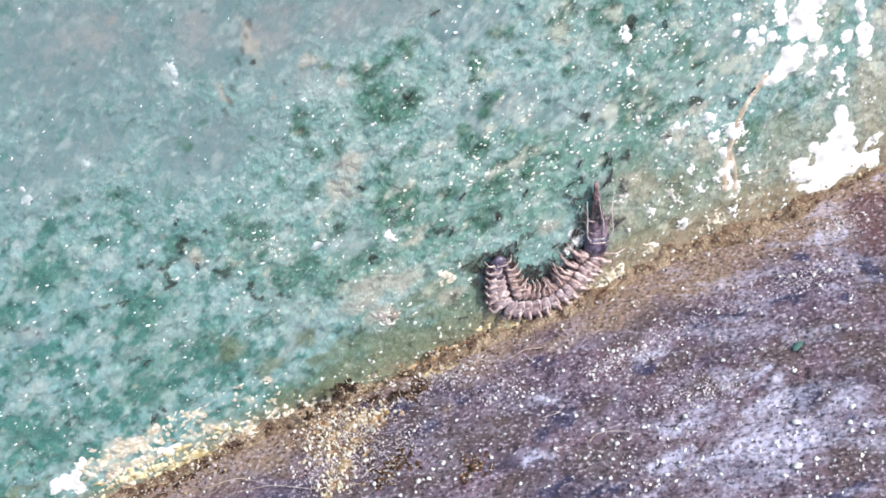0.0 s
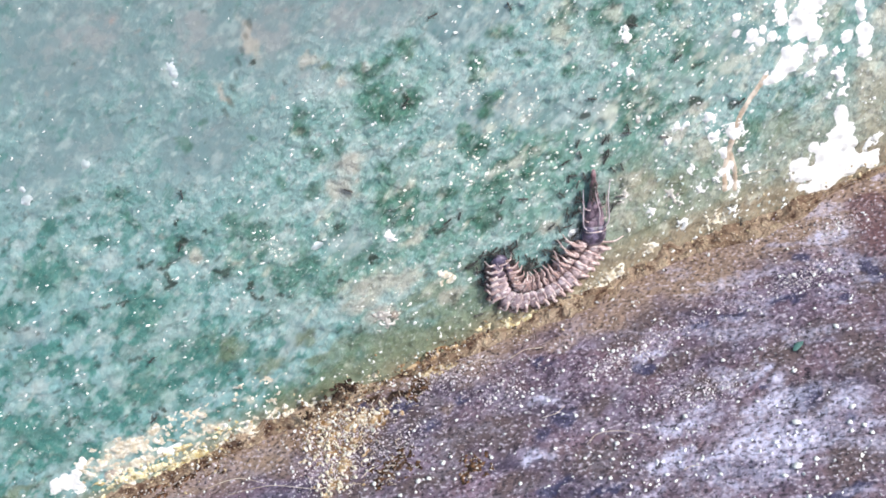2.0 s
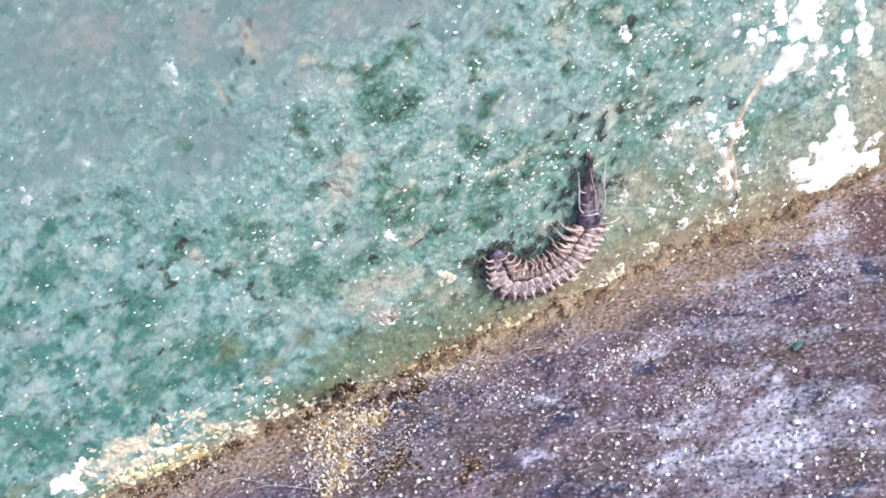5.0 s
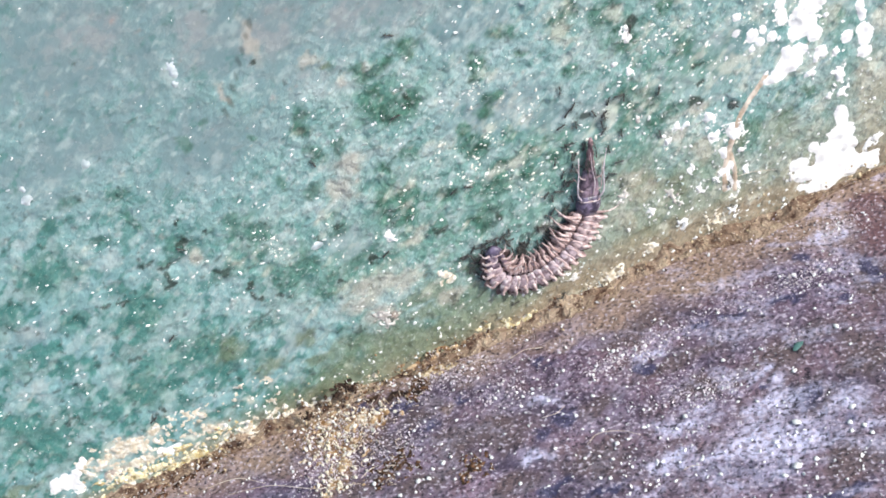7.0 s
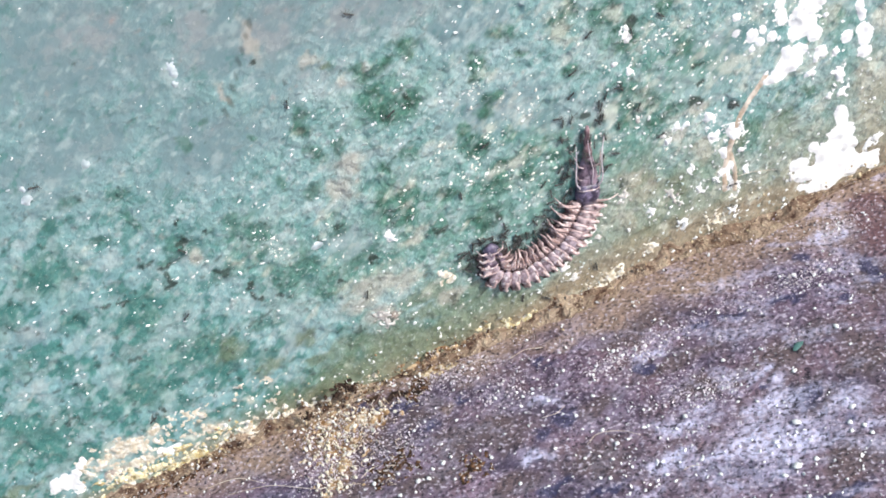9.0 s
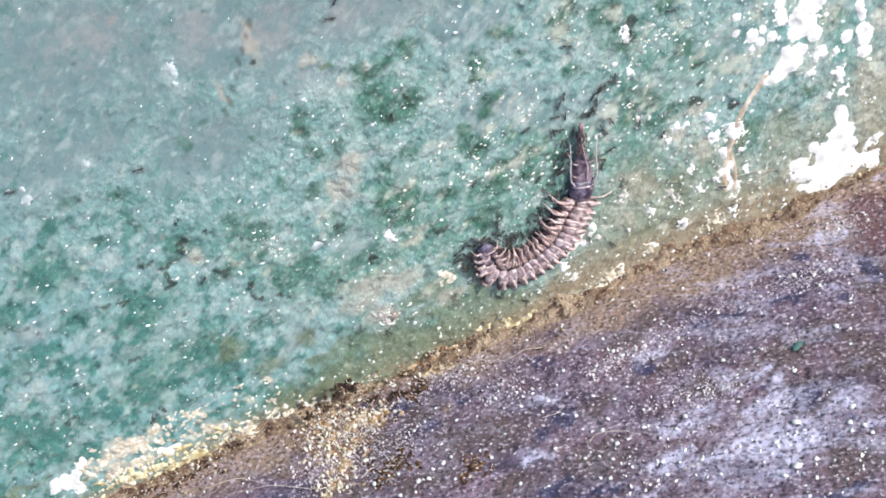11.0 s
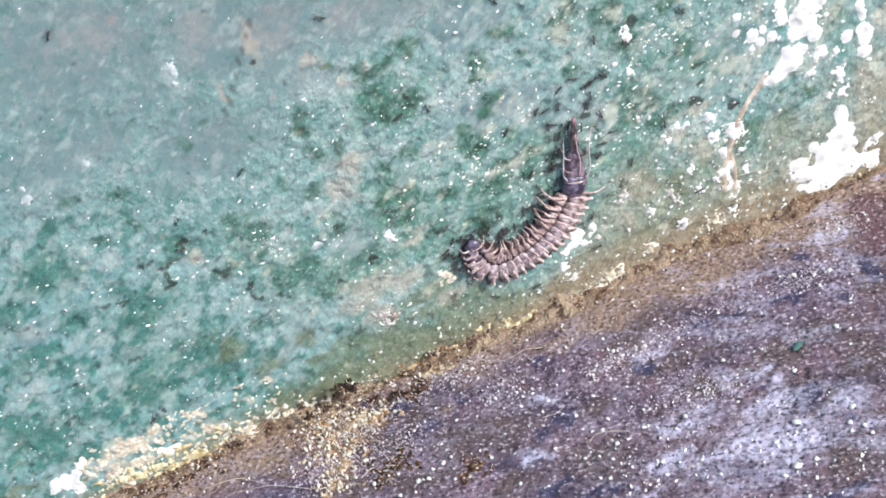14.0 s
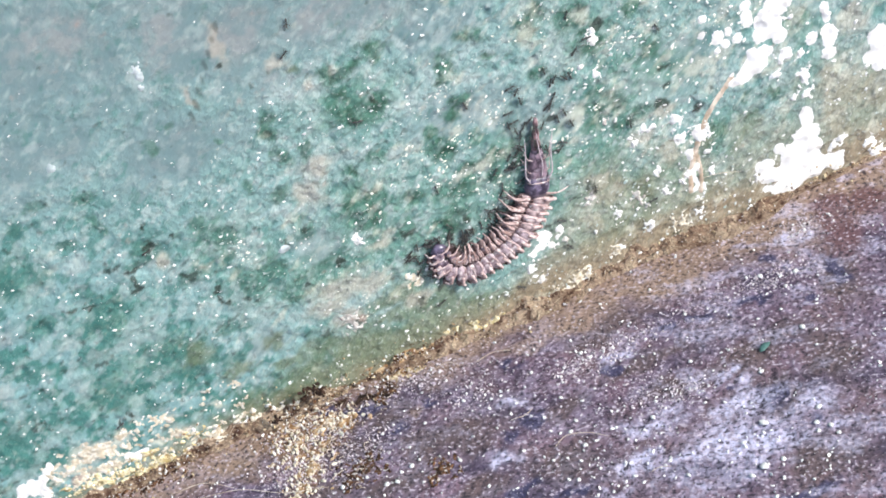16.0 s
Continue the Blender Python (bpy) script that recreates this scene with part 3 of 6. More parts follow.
def wall_paint():
    m, nt, b = material("weathered_green_paint", 0.4, 0.5)
    fine = grain(nt, 1500, 2, (1.25, 1, 0.9), 0.68)
    mid = grain(nt, 520, 3, (1.15, 1, 0.95), 0.68)
    soft_bumps = grain(nt, 620, 0.5, (1.1, 1, 0.95), 0.68)
    broad = grain(nt, 130, 3)
    col = blend(nt, spread(nt, broad, 0.35, 0.65), (0.21, 0.37, 0.35), (0.28, 0.42, 0.41))
    col = blend(nt, arith(nt, "MULTIPLY", attribute(nt, "teal"), 0.65), col, (0.20, 0.375, 0.39))
    # sky sheen on the glossy wall, mixed in as a grey colour
    col = blend(nt, attribute(nt, "haze"), col, (0.172, 0.265, 0.28))
    col = blend(nt, arith(nt, "MULTIPLY", attribute(nt, "haze"), spread(nt, mid, 0.45, 0.6, 0, 0.5)), col, (0.255, 0.315, 0.32))
    col = blend(nt, attribute(nt, "ash"), col, (0.35, 0.355, 0.355))
    col = blend(nt, attribute(nt, "verdant"), col, (0.14, 0.285, 0.225))
    col = blend(nt, attribute(nt, "mottle"), col, (0.068, 0.215, 0.19))
    algae = blend(nt, spread(nt, mid, 0.40, 0.58), (0.045, 0.112, 0.078), (0.08, 0.205, 0.15))
    algae = blend(nt, attribute(nt, "teal"), algae, (0.055, 0.18, 0.155))
    col = blend(nt, attribute(nt, "moss"), col, algae)
    clear = arith(nt, "SUBTRACT", 1.0, arith(nt, "MULTIPLY", attribute(nt, "moss"), 0.7))
    col = blend(nt, arith(nt, "MULTIPLY", attribute(nt, "pale"), clear), col, (0.43, 0.53, 0.515))
    col = blend(nt, attribute(nt, "olive"), col, (0.14, 0.18, 0.095))
    col = blend(nt, attribute(nt, "tan"), col, (0.51, 0.465, 0.39))
    col = blend(nt, attribute(nt, "ochre"), col, (0.28, 0.275, 0.185))
    col = blend(nt, attribute(nt, "pink"), col, (0.44, 0.30, 0.25))
    col = blend(nt, attribute(nt, "soil"), col, (0.31, 0.245, 0.17))
    # pale lime, and warm gleams put into the colour
    col = blend(nt, attribute(nt, "lime_gleam"), col, (0.64, 0.645, 0.54))
    col = blend(nt, attribute(nt, "dark"), col, (0.03, 0.04, 0.03))
    open_paint = arith(nt, "SUBTRACT", 1.0, arith(nt, "MAXIMUM", arith(nt, "MULTIPLY", attribute(nt, "haze"), 0.92), arith(nt, "MULTIPLY", attribute(nt, "teal"), 0.5)))
    col = blend(nt, arith(nt, "MULTIPLY", open_paint, spread(nt, fine, 0.57, 0.72, 0, 0.3)), col, (0.70, 0.76, 0.74))
    col = blend(nt, arith(nt, "MULTIPLY", open_paint, spread(nt, fine, 0.42, 0.25, 0, 0.25)), col, (0.08, 0.14, 0.11))
    nt.links.new(col, b.inputs["Base Color"])
    nt.links.new(spread(nt, mid, 0.3, 0.7, 0.12, 0.34), b.inputs["Roughness"])
    relief(nt, b, arith(nt, "MULTIPLY", open_paint, arith(nt, "ADD", fine, soft_bumps)), 0.00045, 0.8)
    return m


def ground_stuff():
    m, nt, b = material("gritty_dark_concrete", 0.75, 0.4)
    fine = grain(nt, 1700, 3, (1.1, 0.95, 1), spin=-0.4)
    mid = grain(nt, 420, 4, (1.15, 0.9, 1), spin=-0.55)
    broad = grain(nt, 95, 4, (1.6, 0.7, 1), spin=-0.55)
    col = blend(nt, spread(nt, broad, 0.35, 0.65), (0.058, 0.042, 0.08), (0.180, 0.110, 0.147))
    col = blend(nt, spread(nt, grain(nt, 70, 4), 0.46, 0.62, 0, 0.5), col, (0.135, 0.088, 0.085))
    col = blend(nt, spread(nt, mid, 0.4, 0.7, 0, 0.6), col, (0.27, 0.21, 0.295))
    col = blend(nt, attribute(nt, "rust"), col, (0.30, 0.21, 0.158))
    col = blend(nt, attribute(nt, "gold"), col, (0.22, 0.125, 0.06))
    col = blend(nt, attribute(nt, "umber"), col, (0.115, 0.08, 0.08))
    col = blend(nt, attribute(nt, "dark"), col, (0.038, 0.04, 0.10))
    col = blend(nt, arith(nt, "MULTIPLY", attribute(nt, "bloom"), spread(nt, grain(nt, 1300, 2), 0.38, 0.58, 0.4, 1.0)), col, (0.62, 0.60, 0.80))
    col = blend(nt, attribute(nt, "maroon"), col, (0.13, 0.06, 0.065))
    col = blend(nt, spread(nt, fine, 0.56, 0.69, 0, 0.7), col, (0.62, 0.545, 0.64))
    col = blend(nt, spread(nt, fine, 0.46, 0.33, 0, 0.85), col, (0.026, 0.02, 0.032))
    nt.links.new(col, b.inputs["Base Color"])
    relief(nt, b, arith(nt, "ADD", fine, mid), 0.0004, 0.8)
    return m


def dirt_stuff():
    m, nt, b = material("packed_brown_dirt", 0.85, 0.25)
    fine, mid, broad = grain(nt, 2200, 3), grain(nt, 600, 3), grain(nt, 120, 2)
    col = blend(nt, spread(nt, broad, 0.38, 0.62), (0.20, 0.13, 0.088), (0.38, 0.285, 0.205))
    col = blend(nt, spread(nt, mid, 0.5, 0.68, 0, 0.6), col, (0.40, 0.32, 0.22))
    col = blend(nt, spread(nt, mid, 0.48, 0.34, 0, 0.85), col, (0.06, 0.026, 0.018))
    col = blend(nt, spread(nt, fine, 0.56, 0.72, 0, 0.7), col, (0.62, 0.52, 0.36))
    nt.links.new(col, b.inputs["Base Color"])
    relief(nt, b, arith(nt, "ADD", fine, mid), 0.0006, 0.9)
    return m


def mottled(name, dark, light, scale, rough=0.5, spec=0.5, bump=0.0001, coat=0.0, crevice_grime=None, fleck=(0.82, 0.78, 0.75)):
    """Two colours of one stuff in fine clouds, with relief."""
    m, nt, b = material(name, rough, spec)
    rnd = nt.nodes.new("ShaderNodeObjectInfo").outputs["Random"]
    shift = arith(nt, "MULTIPLY", rnd, 40.0)
    n = grain(nt, scale, 4, shift=shift)
    col = blend(nt, spread(nt, n, 0.35, 0.65), dark, light)
    col = blend(nt, spread(nt, rnd, 0, 1, 0.0, 0.3), col, dark)
    # grime and dark crevices, then pale flecks and highlights, all in the colour
    if crevice_grime:
        col = blend(nt, spread(nt, grain(nt, scale * 1.3, 3, shift=shift), 0.49, 0.60, 0, 0.6), col, crevice_grime)
        col = blend(nt, spread(nt, grain(nt, scale * 1.9, 2, shift=shift), 0.57, 0.64, 0, 0.6), col, fleck)
    nt.links.new(col, b.inputs["Base Color"])
    b.inputs["Coat Weight"].default_value = coat
    relief(nt, b, n, bump, 0.7)
    return m


WALL_PAINT, GROUND, DIRT = wall_paint(), ground_stuff(), dirt_stuff()
WHITE = mottled("white_crust", (0.86, 0.85, 0.82), (0.94, 0.94, 0.93), 900, 0.6, 0.4, 0.00012)
# warm white for grains that imitate highlights
IVORY = mottled("ivory_glint", (0.84, 0.83, 0.70), (0.95, 0.94, 0.86), 900, 0.35, 0.5, 0.0001)
CHALKY = mottled("chalky_fleck", (0.40, 0.48, 0.49), (0.70, 0.76, 0.78), 900, 0.6, 0.4, 0.0002)
YELLOW = mottled("yellow_lichen", (0.22, 0.115, 0.05), (0.88, 0.74, 0.48), 1500, 0.7, 0.3, 0.0009, 0, (0.10, 0.055, 0.025))
GOLDEN = mottled("golden_crust", (0.19, 0.09, 0.035), (0.76, 0.58, 0.36), 900, 0.7, 0.3, 0.0006, 0, (0.30, 0.17, 0.07), (0.95, 0.9, 0.82))
RUSTY = mottled("rusty_crust", (0.035, 0.02, 0.015), (0.21, 0.105, 0.055), 1300, 0.9, 0.2, 0.0005, 0, (0.02, 0.013, 0.012))
BLACKISH = mottled("black_crumb", (0.02, 0.014, 0.012), (0.085, 0.05, 0.035), 1300, 0.9, 0.2, 0.0003)
DULL = mottled("dull_lime", (0.44, 0.42, 0.39), (0.86, 0.84, 0.80), 1100, 0.7, 0.3, 0.0004, 0, (0.36, 0.30, 0.26))
PINKISH = mottled("pinkish_grit", (0.42, 0.35, 0.37), (0.86, 0.80, 0.84), 1500, 0.4, 0.5, 0.0001)
CREAM = mottled("cream_lime", (0.64, 0.56, 0.42), (0.95, 0.92, 0.82), 1100, 0.6, 0.3, 0.0004, 0, (0.44, 0.36, 0.24))
LEMON = mottled("lemon_lichen", (0.52, 0.40, 0.18), (0.93, 0.86, 0.58), 1200, 0.7, 0.3, 0.0006, 0, (0.22, 0.14, 0.05))
GRIT = mottled("pale_sand", (0.74, 0.73, 0.71), (0.90, 0.90, 0.89), 1500, 0.25, 0.6, 0.0001)


def speck_stuff():
    """Colour for specks that stand in for glints: some bright, some nearly of the wall's own grey-green."""
    m, nt, b = material("glint_speck", 0.22, 0.6)
    each = nt.nodes.new("ShaderNodeNewGeometry").outputs["Random Per Island"]
    n = grain(nt, 1500, 3)
    col = blend(nt, spread(nt, each, 0.1, 0.65), (0.42, 0.51, 0.48), (0.95, 0.95, 0.92))
    col = blend(nt, spread(nt, n, 0.45, 0.65, 0, 0.35), col, (0.45, 0.52, 0.48))
    nt.links.new(col, b.inputs["Base Color"])
    relief(nt, b, n, 0.0002, 0.8)
    return m


SPECK = speck_stuff()
ROOT = mottled("bleached_root", (0.46, 0.36, 0.27), (0.76, 0.67, 0.57), 800, 0.8, 0.2)
FIBRE = mottled("dry_root", (0.50, 0.38, 0.28), (0.86, 0.77, 0.68), 800, 0.7, 0.3)
SHELL = mottled("pale_shell", (0.42, 0.30, 0.295), (0.74, 0.58, 0.575), 900, 0.32, 0.5, 0.0005, 0, (0.15, 0.08, 0.075))
PLATE = mottled("mauve_plate", (0.32, 0.245, 0.27), (0.62, 0.50, 0.54), 900, 0.32, 0.5, 0.0006, 0, (0.14, 0.075, 0.075))
LEG = mottled("cream_leg", (0.42, 0.29, 0.28), (0.76, 0.61, 0.59), 1100, 0.36, 0.5, 0.0002, 0, (0.26, 0.15, 0.13))
DARK_SHELL = mottled("dark_violet_shell", (0.035, 0.028, 0.052), (0.19, 0.155, 0.24), 800, 0.3, 0.5, 0.0005, 0.2, (0.02, 0.015, 0.02), (0.38, 0.33, 0.42))
MAUVE_SHELL = mottled("mauve_brown_shell", (0.085, 0.058, 0.082), (0.31, 0.225, 0.28), 800, 0.34, 0.5, 0.0006, 0.1, (0.025, 0.017, 0.028), (0.42, 0.34, 0.39))
FEELER = mottled("lilac_cream_feeler", (0.50, 0.41, 0.45), (0.82, 0.73, 0.76), 1100, 0.35, 0.5, 0.0002)
HOOK = mottled("brown_hooked_leg", (0.36, 0.24, 0.225), (0.66, 0.49, 0.47), 1100, 0.4, 0.5, 0.0002, 0, (0.20, 0.11, 0.09))
RED_SHELL = mottled("reddish_shell", (0.15, 0.085, 0.098), (0.44, 0.28, 0.30), 900, 0.4, 0.5, 0.0006, 0, (0.03, 0.02, 0.025), (0.46, 0.34, 0.34))
BELLY = mottled("dark_brown_belly", (0.05, 0.03, 0.03), (0.32, 0.23, 0.225), 900, 0.6, 0.3, 0.0004)
FLUFF = mottled("white_down", (0.82, 0.82, 0.84), (0.92, 0.92, 0.94), 900, 0.7, 0.3, 0.00005)
ANT = mottled("ant_black", (0.03, 0.033, 0.032), (0.095, 0.09, 0.082), 3000, 0.45, 0.5, 0.00002)


# ---- wall, ground and the dirt between ----
def mottle_field(u, v):
    """Small dark teal spots, thickest towards the lower side."""
    spots = cloud(u, v, 1.5, 51, 3, 42, 1.5)
    low = ramp(-u + 14 - 0.7 * v, 0, 50)
    spots = spots + low * 0.22 * (cloud(u, v, 4.5, 53, 2, 42, 1.4) - 0.5)
    more = 0.085 * low + 0.10 * blotch(u, v, MOSS_TOP + MOSS_MID + MOSS_LEFT, 59, 0.4)
    less = 0.14 * patches(u, v, HAZE) + 0.12 * blotch(u, v, PALE + PALE_FOOT, 49, 0.4)
    return (0.45 + 0.5 * low) * ramp(spots + more - less + 0.02 * low, 0.54, 0.66)


def pale_field(u, v):
    low = ramp(-u + 14 - 0.7 * v, 0, 50)
    strew = (0.48 - 0.05 * low) * ramp(cloud(u, v, 1.6, 55, 3, 36, 1.8) - 0.15 * patches(u, v, HAZE[:5]) + 0.01 * low, 0.53, 0.70)
    # soft glints on the paint, coloured in as small pale blotches
    gleams = 0.65 * ramp(cloud(u, v, 0.95, 43, 2, 36, 1.6) + 0.06 * patches(u, v, GLINTS) - 0.12 * patches(u, v, HAZE[:5]) - 0.05 * low, 0.62, 0.80)
    strew = np.maximum(strew, gleams)
    return np.maximum(strew, 0.75 * blotch(u, v, PALE + PALE_FOOT, 45, 0.35, 1.4) * (0.35 + 0.65 * ramp(cloud(u, v, 1.2, 47, 3, 36, 1.8), 0.35, 0.6)))


def teal_field(u, v):
    """Bluer, smoother paint to one side."""
    return ramp(-u + 14 - 0.7 * v + 30 * (cloud(u, v, 12, 231, 3) - 0.5), -5, 50)


def lime_gleam_field(u, v):
    # painted gleams, thicker towards +x and round the glint clusters
    near = 0.05 - 0.1 * teal_field(u, v) + ramp(u + 0.3 * v, 18, 85) * 0.2 + 0.2 * patches(u, v, GLINTS)
    # real whitish lime under the crusts
    lime = 0.75 * blotch(u, v, SPLASH_S + SPLASH_Q, 119, 0.45, 1.2, 1.6, 1.3)
    return np.maximum(lime, 0.6 * ramp(cloud(u, v, 1.7, 57, 4, 36, 1.9) * 0.8 + near * 0.5 - 0.1 * patches(u, v, HAZE[:5]), 0.53, 0.76))


def moss_field(u, v):
    deep = np.maximum(blotch(u, v, MOSS_TOP + MOSS_MID, 61, 0.3, swell=1.06), 0.8 * blotch(u, v, MOSS_LEFT + MOSS_FOOT, 67, 0.26, swell=1.1))
    return deep * (0.72 + 0.28 * ramp(cloud(u, v, 1.1, 69, 3, 42, 1.5), 0.35, 0.6))


def verdant_field(u, v):
    """A broad green tinge round the algae."""
    return 0.85 * blotch(u, v, VERDANT, 63, 0.45, 3.5, 6.0, 1.1) * (0.55 + 0.45 * ramp(cloud(u, v, 2.0, 65, 3, 42, 1.5), 0.3, 0.6))


def tinge(blobs, seed, lo, hi, top):
    return lambda u, v: top * ramp(patches(u, v, blobs) * 0.7 + 0.6 * cloud(u, v, 3, seed, 4, 30, 1.4), lo, hi)


def torn(blobs, seed, top, lo=0.72, hi=1.02, size=2.6, angle=40):
    return lambda u, v: top * ramp(patches(u, v, blobs) * 0.45 + 0.9 * cloud(u, v, size, seed, 4, angle, 1.5), lo, hi)


def olive_field(u, v):
    reach = 2.5 + 8.5 * np.exp(-((u + 9) / 24) ** 2) + 5 * (cloud(u, 0 * v, 8, 161, 3, 0) - 0.5)
    foot = 0.8 * ramp(reach + 7 * (cloud(u, v, 2.4, 163, 4, 40, 1.4) - 0.5) - v, -3.0, 5.0)
    return np.maximum(foot, 0.7 * blotch(u, v, OLIVE, 71, 0.4, 2.0))


def soil_field(u, v):
    reach = 1.2 + 5.5 * ramp(u, -10, 25) + 5.0 * (cloud(u, 0 * v, 9, 95, 4, 0) - 0.3)
    return 0.85 * ramp(reach + 4.0 * (cloud(u, v, 2.2, 97, 4, 10, 1.6) - 0.5) - v, -2.5, 4.0)


def ochre_field(u, v):
    """A yellowish wash that creeps up from the foot."""
    reach = 5 + 15 * ramp(u, 0, 30) + 10 * (cloud(u, 0 * v, 14, 221, 3, 0) - 0.5)
    wash = ramp(reach + 14 * (cloud(u, v, 3.2, 223, 4, 35, 1.5) - 0.5) - v, -3, 9)
    return 0.6 * wash * (0.45 + 0.55 * ramp(u, -25, 5))


def brown_field(u, w):
    """Brown dirt that spreads from the corner, and rusty spots."""
    reach = 4.5 + 5.0 * ramp(u, -4, 22) + 1.5 * ramp(-u, 18, 34) + 7 * (cloud(u, 0 * w, 12, 141, 4, 0) - 0.45)
    near = ramp(reach + 9 * (cloud(u, w, 3.0, 143, 4, -25, 1.8) - 0.5) + w, -4.5, 4.5)
    return np.maximum(near, 0.75 * blotch(u, w, RUST[:10] + RUST[18:], 101, 0.4, 2.2))


def bloom_field(u, w):
    """Pale lavender bloom in streaks."""
    f = blotch(u, w, BLOOM, 111, 0.5, 3.4, 3.6, 1.3)
    return 0.95 * f * (0.4 + 0.6 * ramp(cloud(u, w, 2.2, 113, 4, -30, 2.6), 0.32, 0.6)) + (0.13 + 0.26 * ramp(u, 12, 35)) * (1 - f) * ramp(cloud(u, w, 2.0, 115, 4, -30, 2.4), 0.52, 0.7)


def speck_field(u, v):
    stain = 0.5 * ramp(patches(u, v, STREAK) * 0.6 + 0.8 * cloud(u, v, 1.6, 93, 3), 0.58, 0.95)
    marks = np.maximum(0.85 * blotch(u, v, DARK_MARKS, 99, 0.2, 1.3, 1.2), 0.7 * blotch(u, v, DARK_DASHES, 107, 0.25, 1.8, 1.0))
    dots = 0.5 * ramp(cloud(u, v, 0.95, 91, 2, 30, 1.2) - 0.08 * patches(u, v, HAZE[:5]) + 0.07 * ramp(-u + 14 - 0.7 * v, 0, 50), 0.79, 0.88)
    return np.maximum(np.maximum(stain, marks), dots)


wall = sheet("wall_front", spaced(-95, 92, 0.25, -4000, 4000), spaced(-1.5, 118, 0.25, -60, 2400),
             lambda u, v: (u, -wall_relief(u, v), v),
             {"mottle": mottle_field, "moss": moss_field, "olive": olive_field,
              "tan": lambda u, v: 0.64 * blotch(u, v, TAN, 75, 0.4, 1.6), "haze": tinge(HAZE, 81, 0.3, 1.1, 0.9), "pale": pale_field, "ash": lambda u, v: 0.6 * blotch(u, v, ASH, 83, 0.45, 3.0, 4.0) * (0.4 + 0.6 * ramp(cloud(u, v, 1.3, 85, 3, 36, 1.5), 0.35, 0.6)), "verdant": verdant_field, "lime_gleam": lime_gleam_field, "dark": speck_field, "soil": soil_field, "teal": teal_field, "ochre": ochre_field, "pink": torn(PINK, 77, 0.8, 0.66, 0.92, 1.7)}, WALL_PAINT)
tagged(wall, "weathered teal-green painted wall with algae spots, its grey sky sheen coloured in", "wall", kind="structure")


def wall_back():
    bm = bmesh.new()
    bmesh.ops.create_cube(bm, size=1, matrix=Matrix.Translation((0, 0.104, 1.17)) @ Matrix.Diagonal((8, 0.2, 2.46, 1)))
    me = bpy.data.meshes.new("wall_core")
    bm.to_mesh(me)
    me.materials.append(WALL_PAINT)
    return tagged(new("wall_core", me), "plain masonry core behind the painted wall face", "wall", kind="structure")


wall_back()

ground = sheet("ground", spaced(-92, 92, 0.25, -60000, 60000), spaced(-84, 1.5, 0.25, -60000, 60000),
               lambda u, w: (u, w, ground_relief(u, w)),
               {"rust": brown_field, "gold": lambda u, w: 0.9 * blotch(u, w, CRUST_A + CRUST_B + CRUST_G, 131, 0.4, 2.4, 2.4, 2.0) * (0.45 + 0.55 * ramp(cloud(u, w, 1.1, 133, 3, -20, 1.3), 0.30, 0.55)), "umber": lambda u, w: 0.85 * blotch(u, w, UMBER, 103, 0.45, 3.0, 4.0, 1.4), "dark": lambda u, w: 0.85 * blotch(u, w, DARK, 105, 0.3, 1.8),
                "maroon": lambda u, w: 0.85 * blotch(u, w, MAROON, 117, 0.3, 1.2, swell=1.3), "bloom": bloom_field}, GROUND)
tagged(ground, "dark purple-brown gritty concrete ground strewn with sand", "ground", kind="structure")


def dirt_bank():
    """Packed dirt that rounds the corner between wall and ground."""
    def place(u, s):
        w = (0.5 + 5.5 * cloud(u, 0 * u, 9, 121, 5, 0) ** 1.5) * (1 - 0.75 * np.exp(-((u + 15) / 4) ** 2)) * (1 - 0.7 * ramp(u, 52, 59))
        h = (0.2 + 5.0 * cloud(u, 0 * u + 50, 4.5, 125, 5, 0) ** 2) * (1 - 0.75 * np.exp(-((u + 15) / 4) ** 2)) * (1 - 0.7 * ramp(u, 52, 59))
        rough = (cloud(u, s * 7, 1.6, 131, 3, 0) - 0.5) * 1.5
        swell = np.sin(np.pi * s)
        y = -w * (1 - s) ** 1.6 - rough * swell * 0.5
        z = h * s ** 1.7 + rough * swell * 0.7
        return u, y + 0.35 * (s > 0.97), z - 0.35 * (s < 0.03)
    return sheet("dirt_bank", np.arange(-92, 92.1, 0.3), np.linspace(0, 1, 44), place, {}, DIRT)


tagged(dirt_bank(), "brown packed dirt with yellow crumbs along the wall's foot", "dirt", kind="stuff")


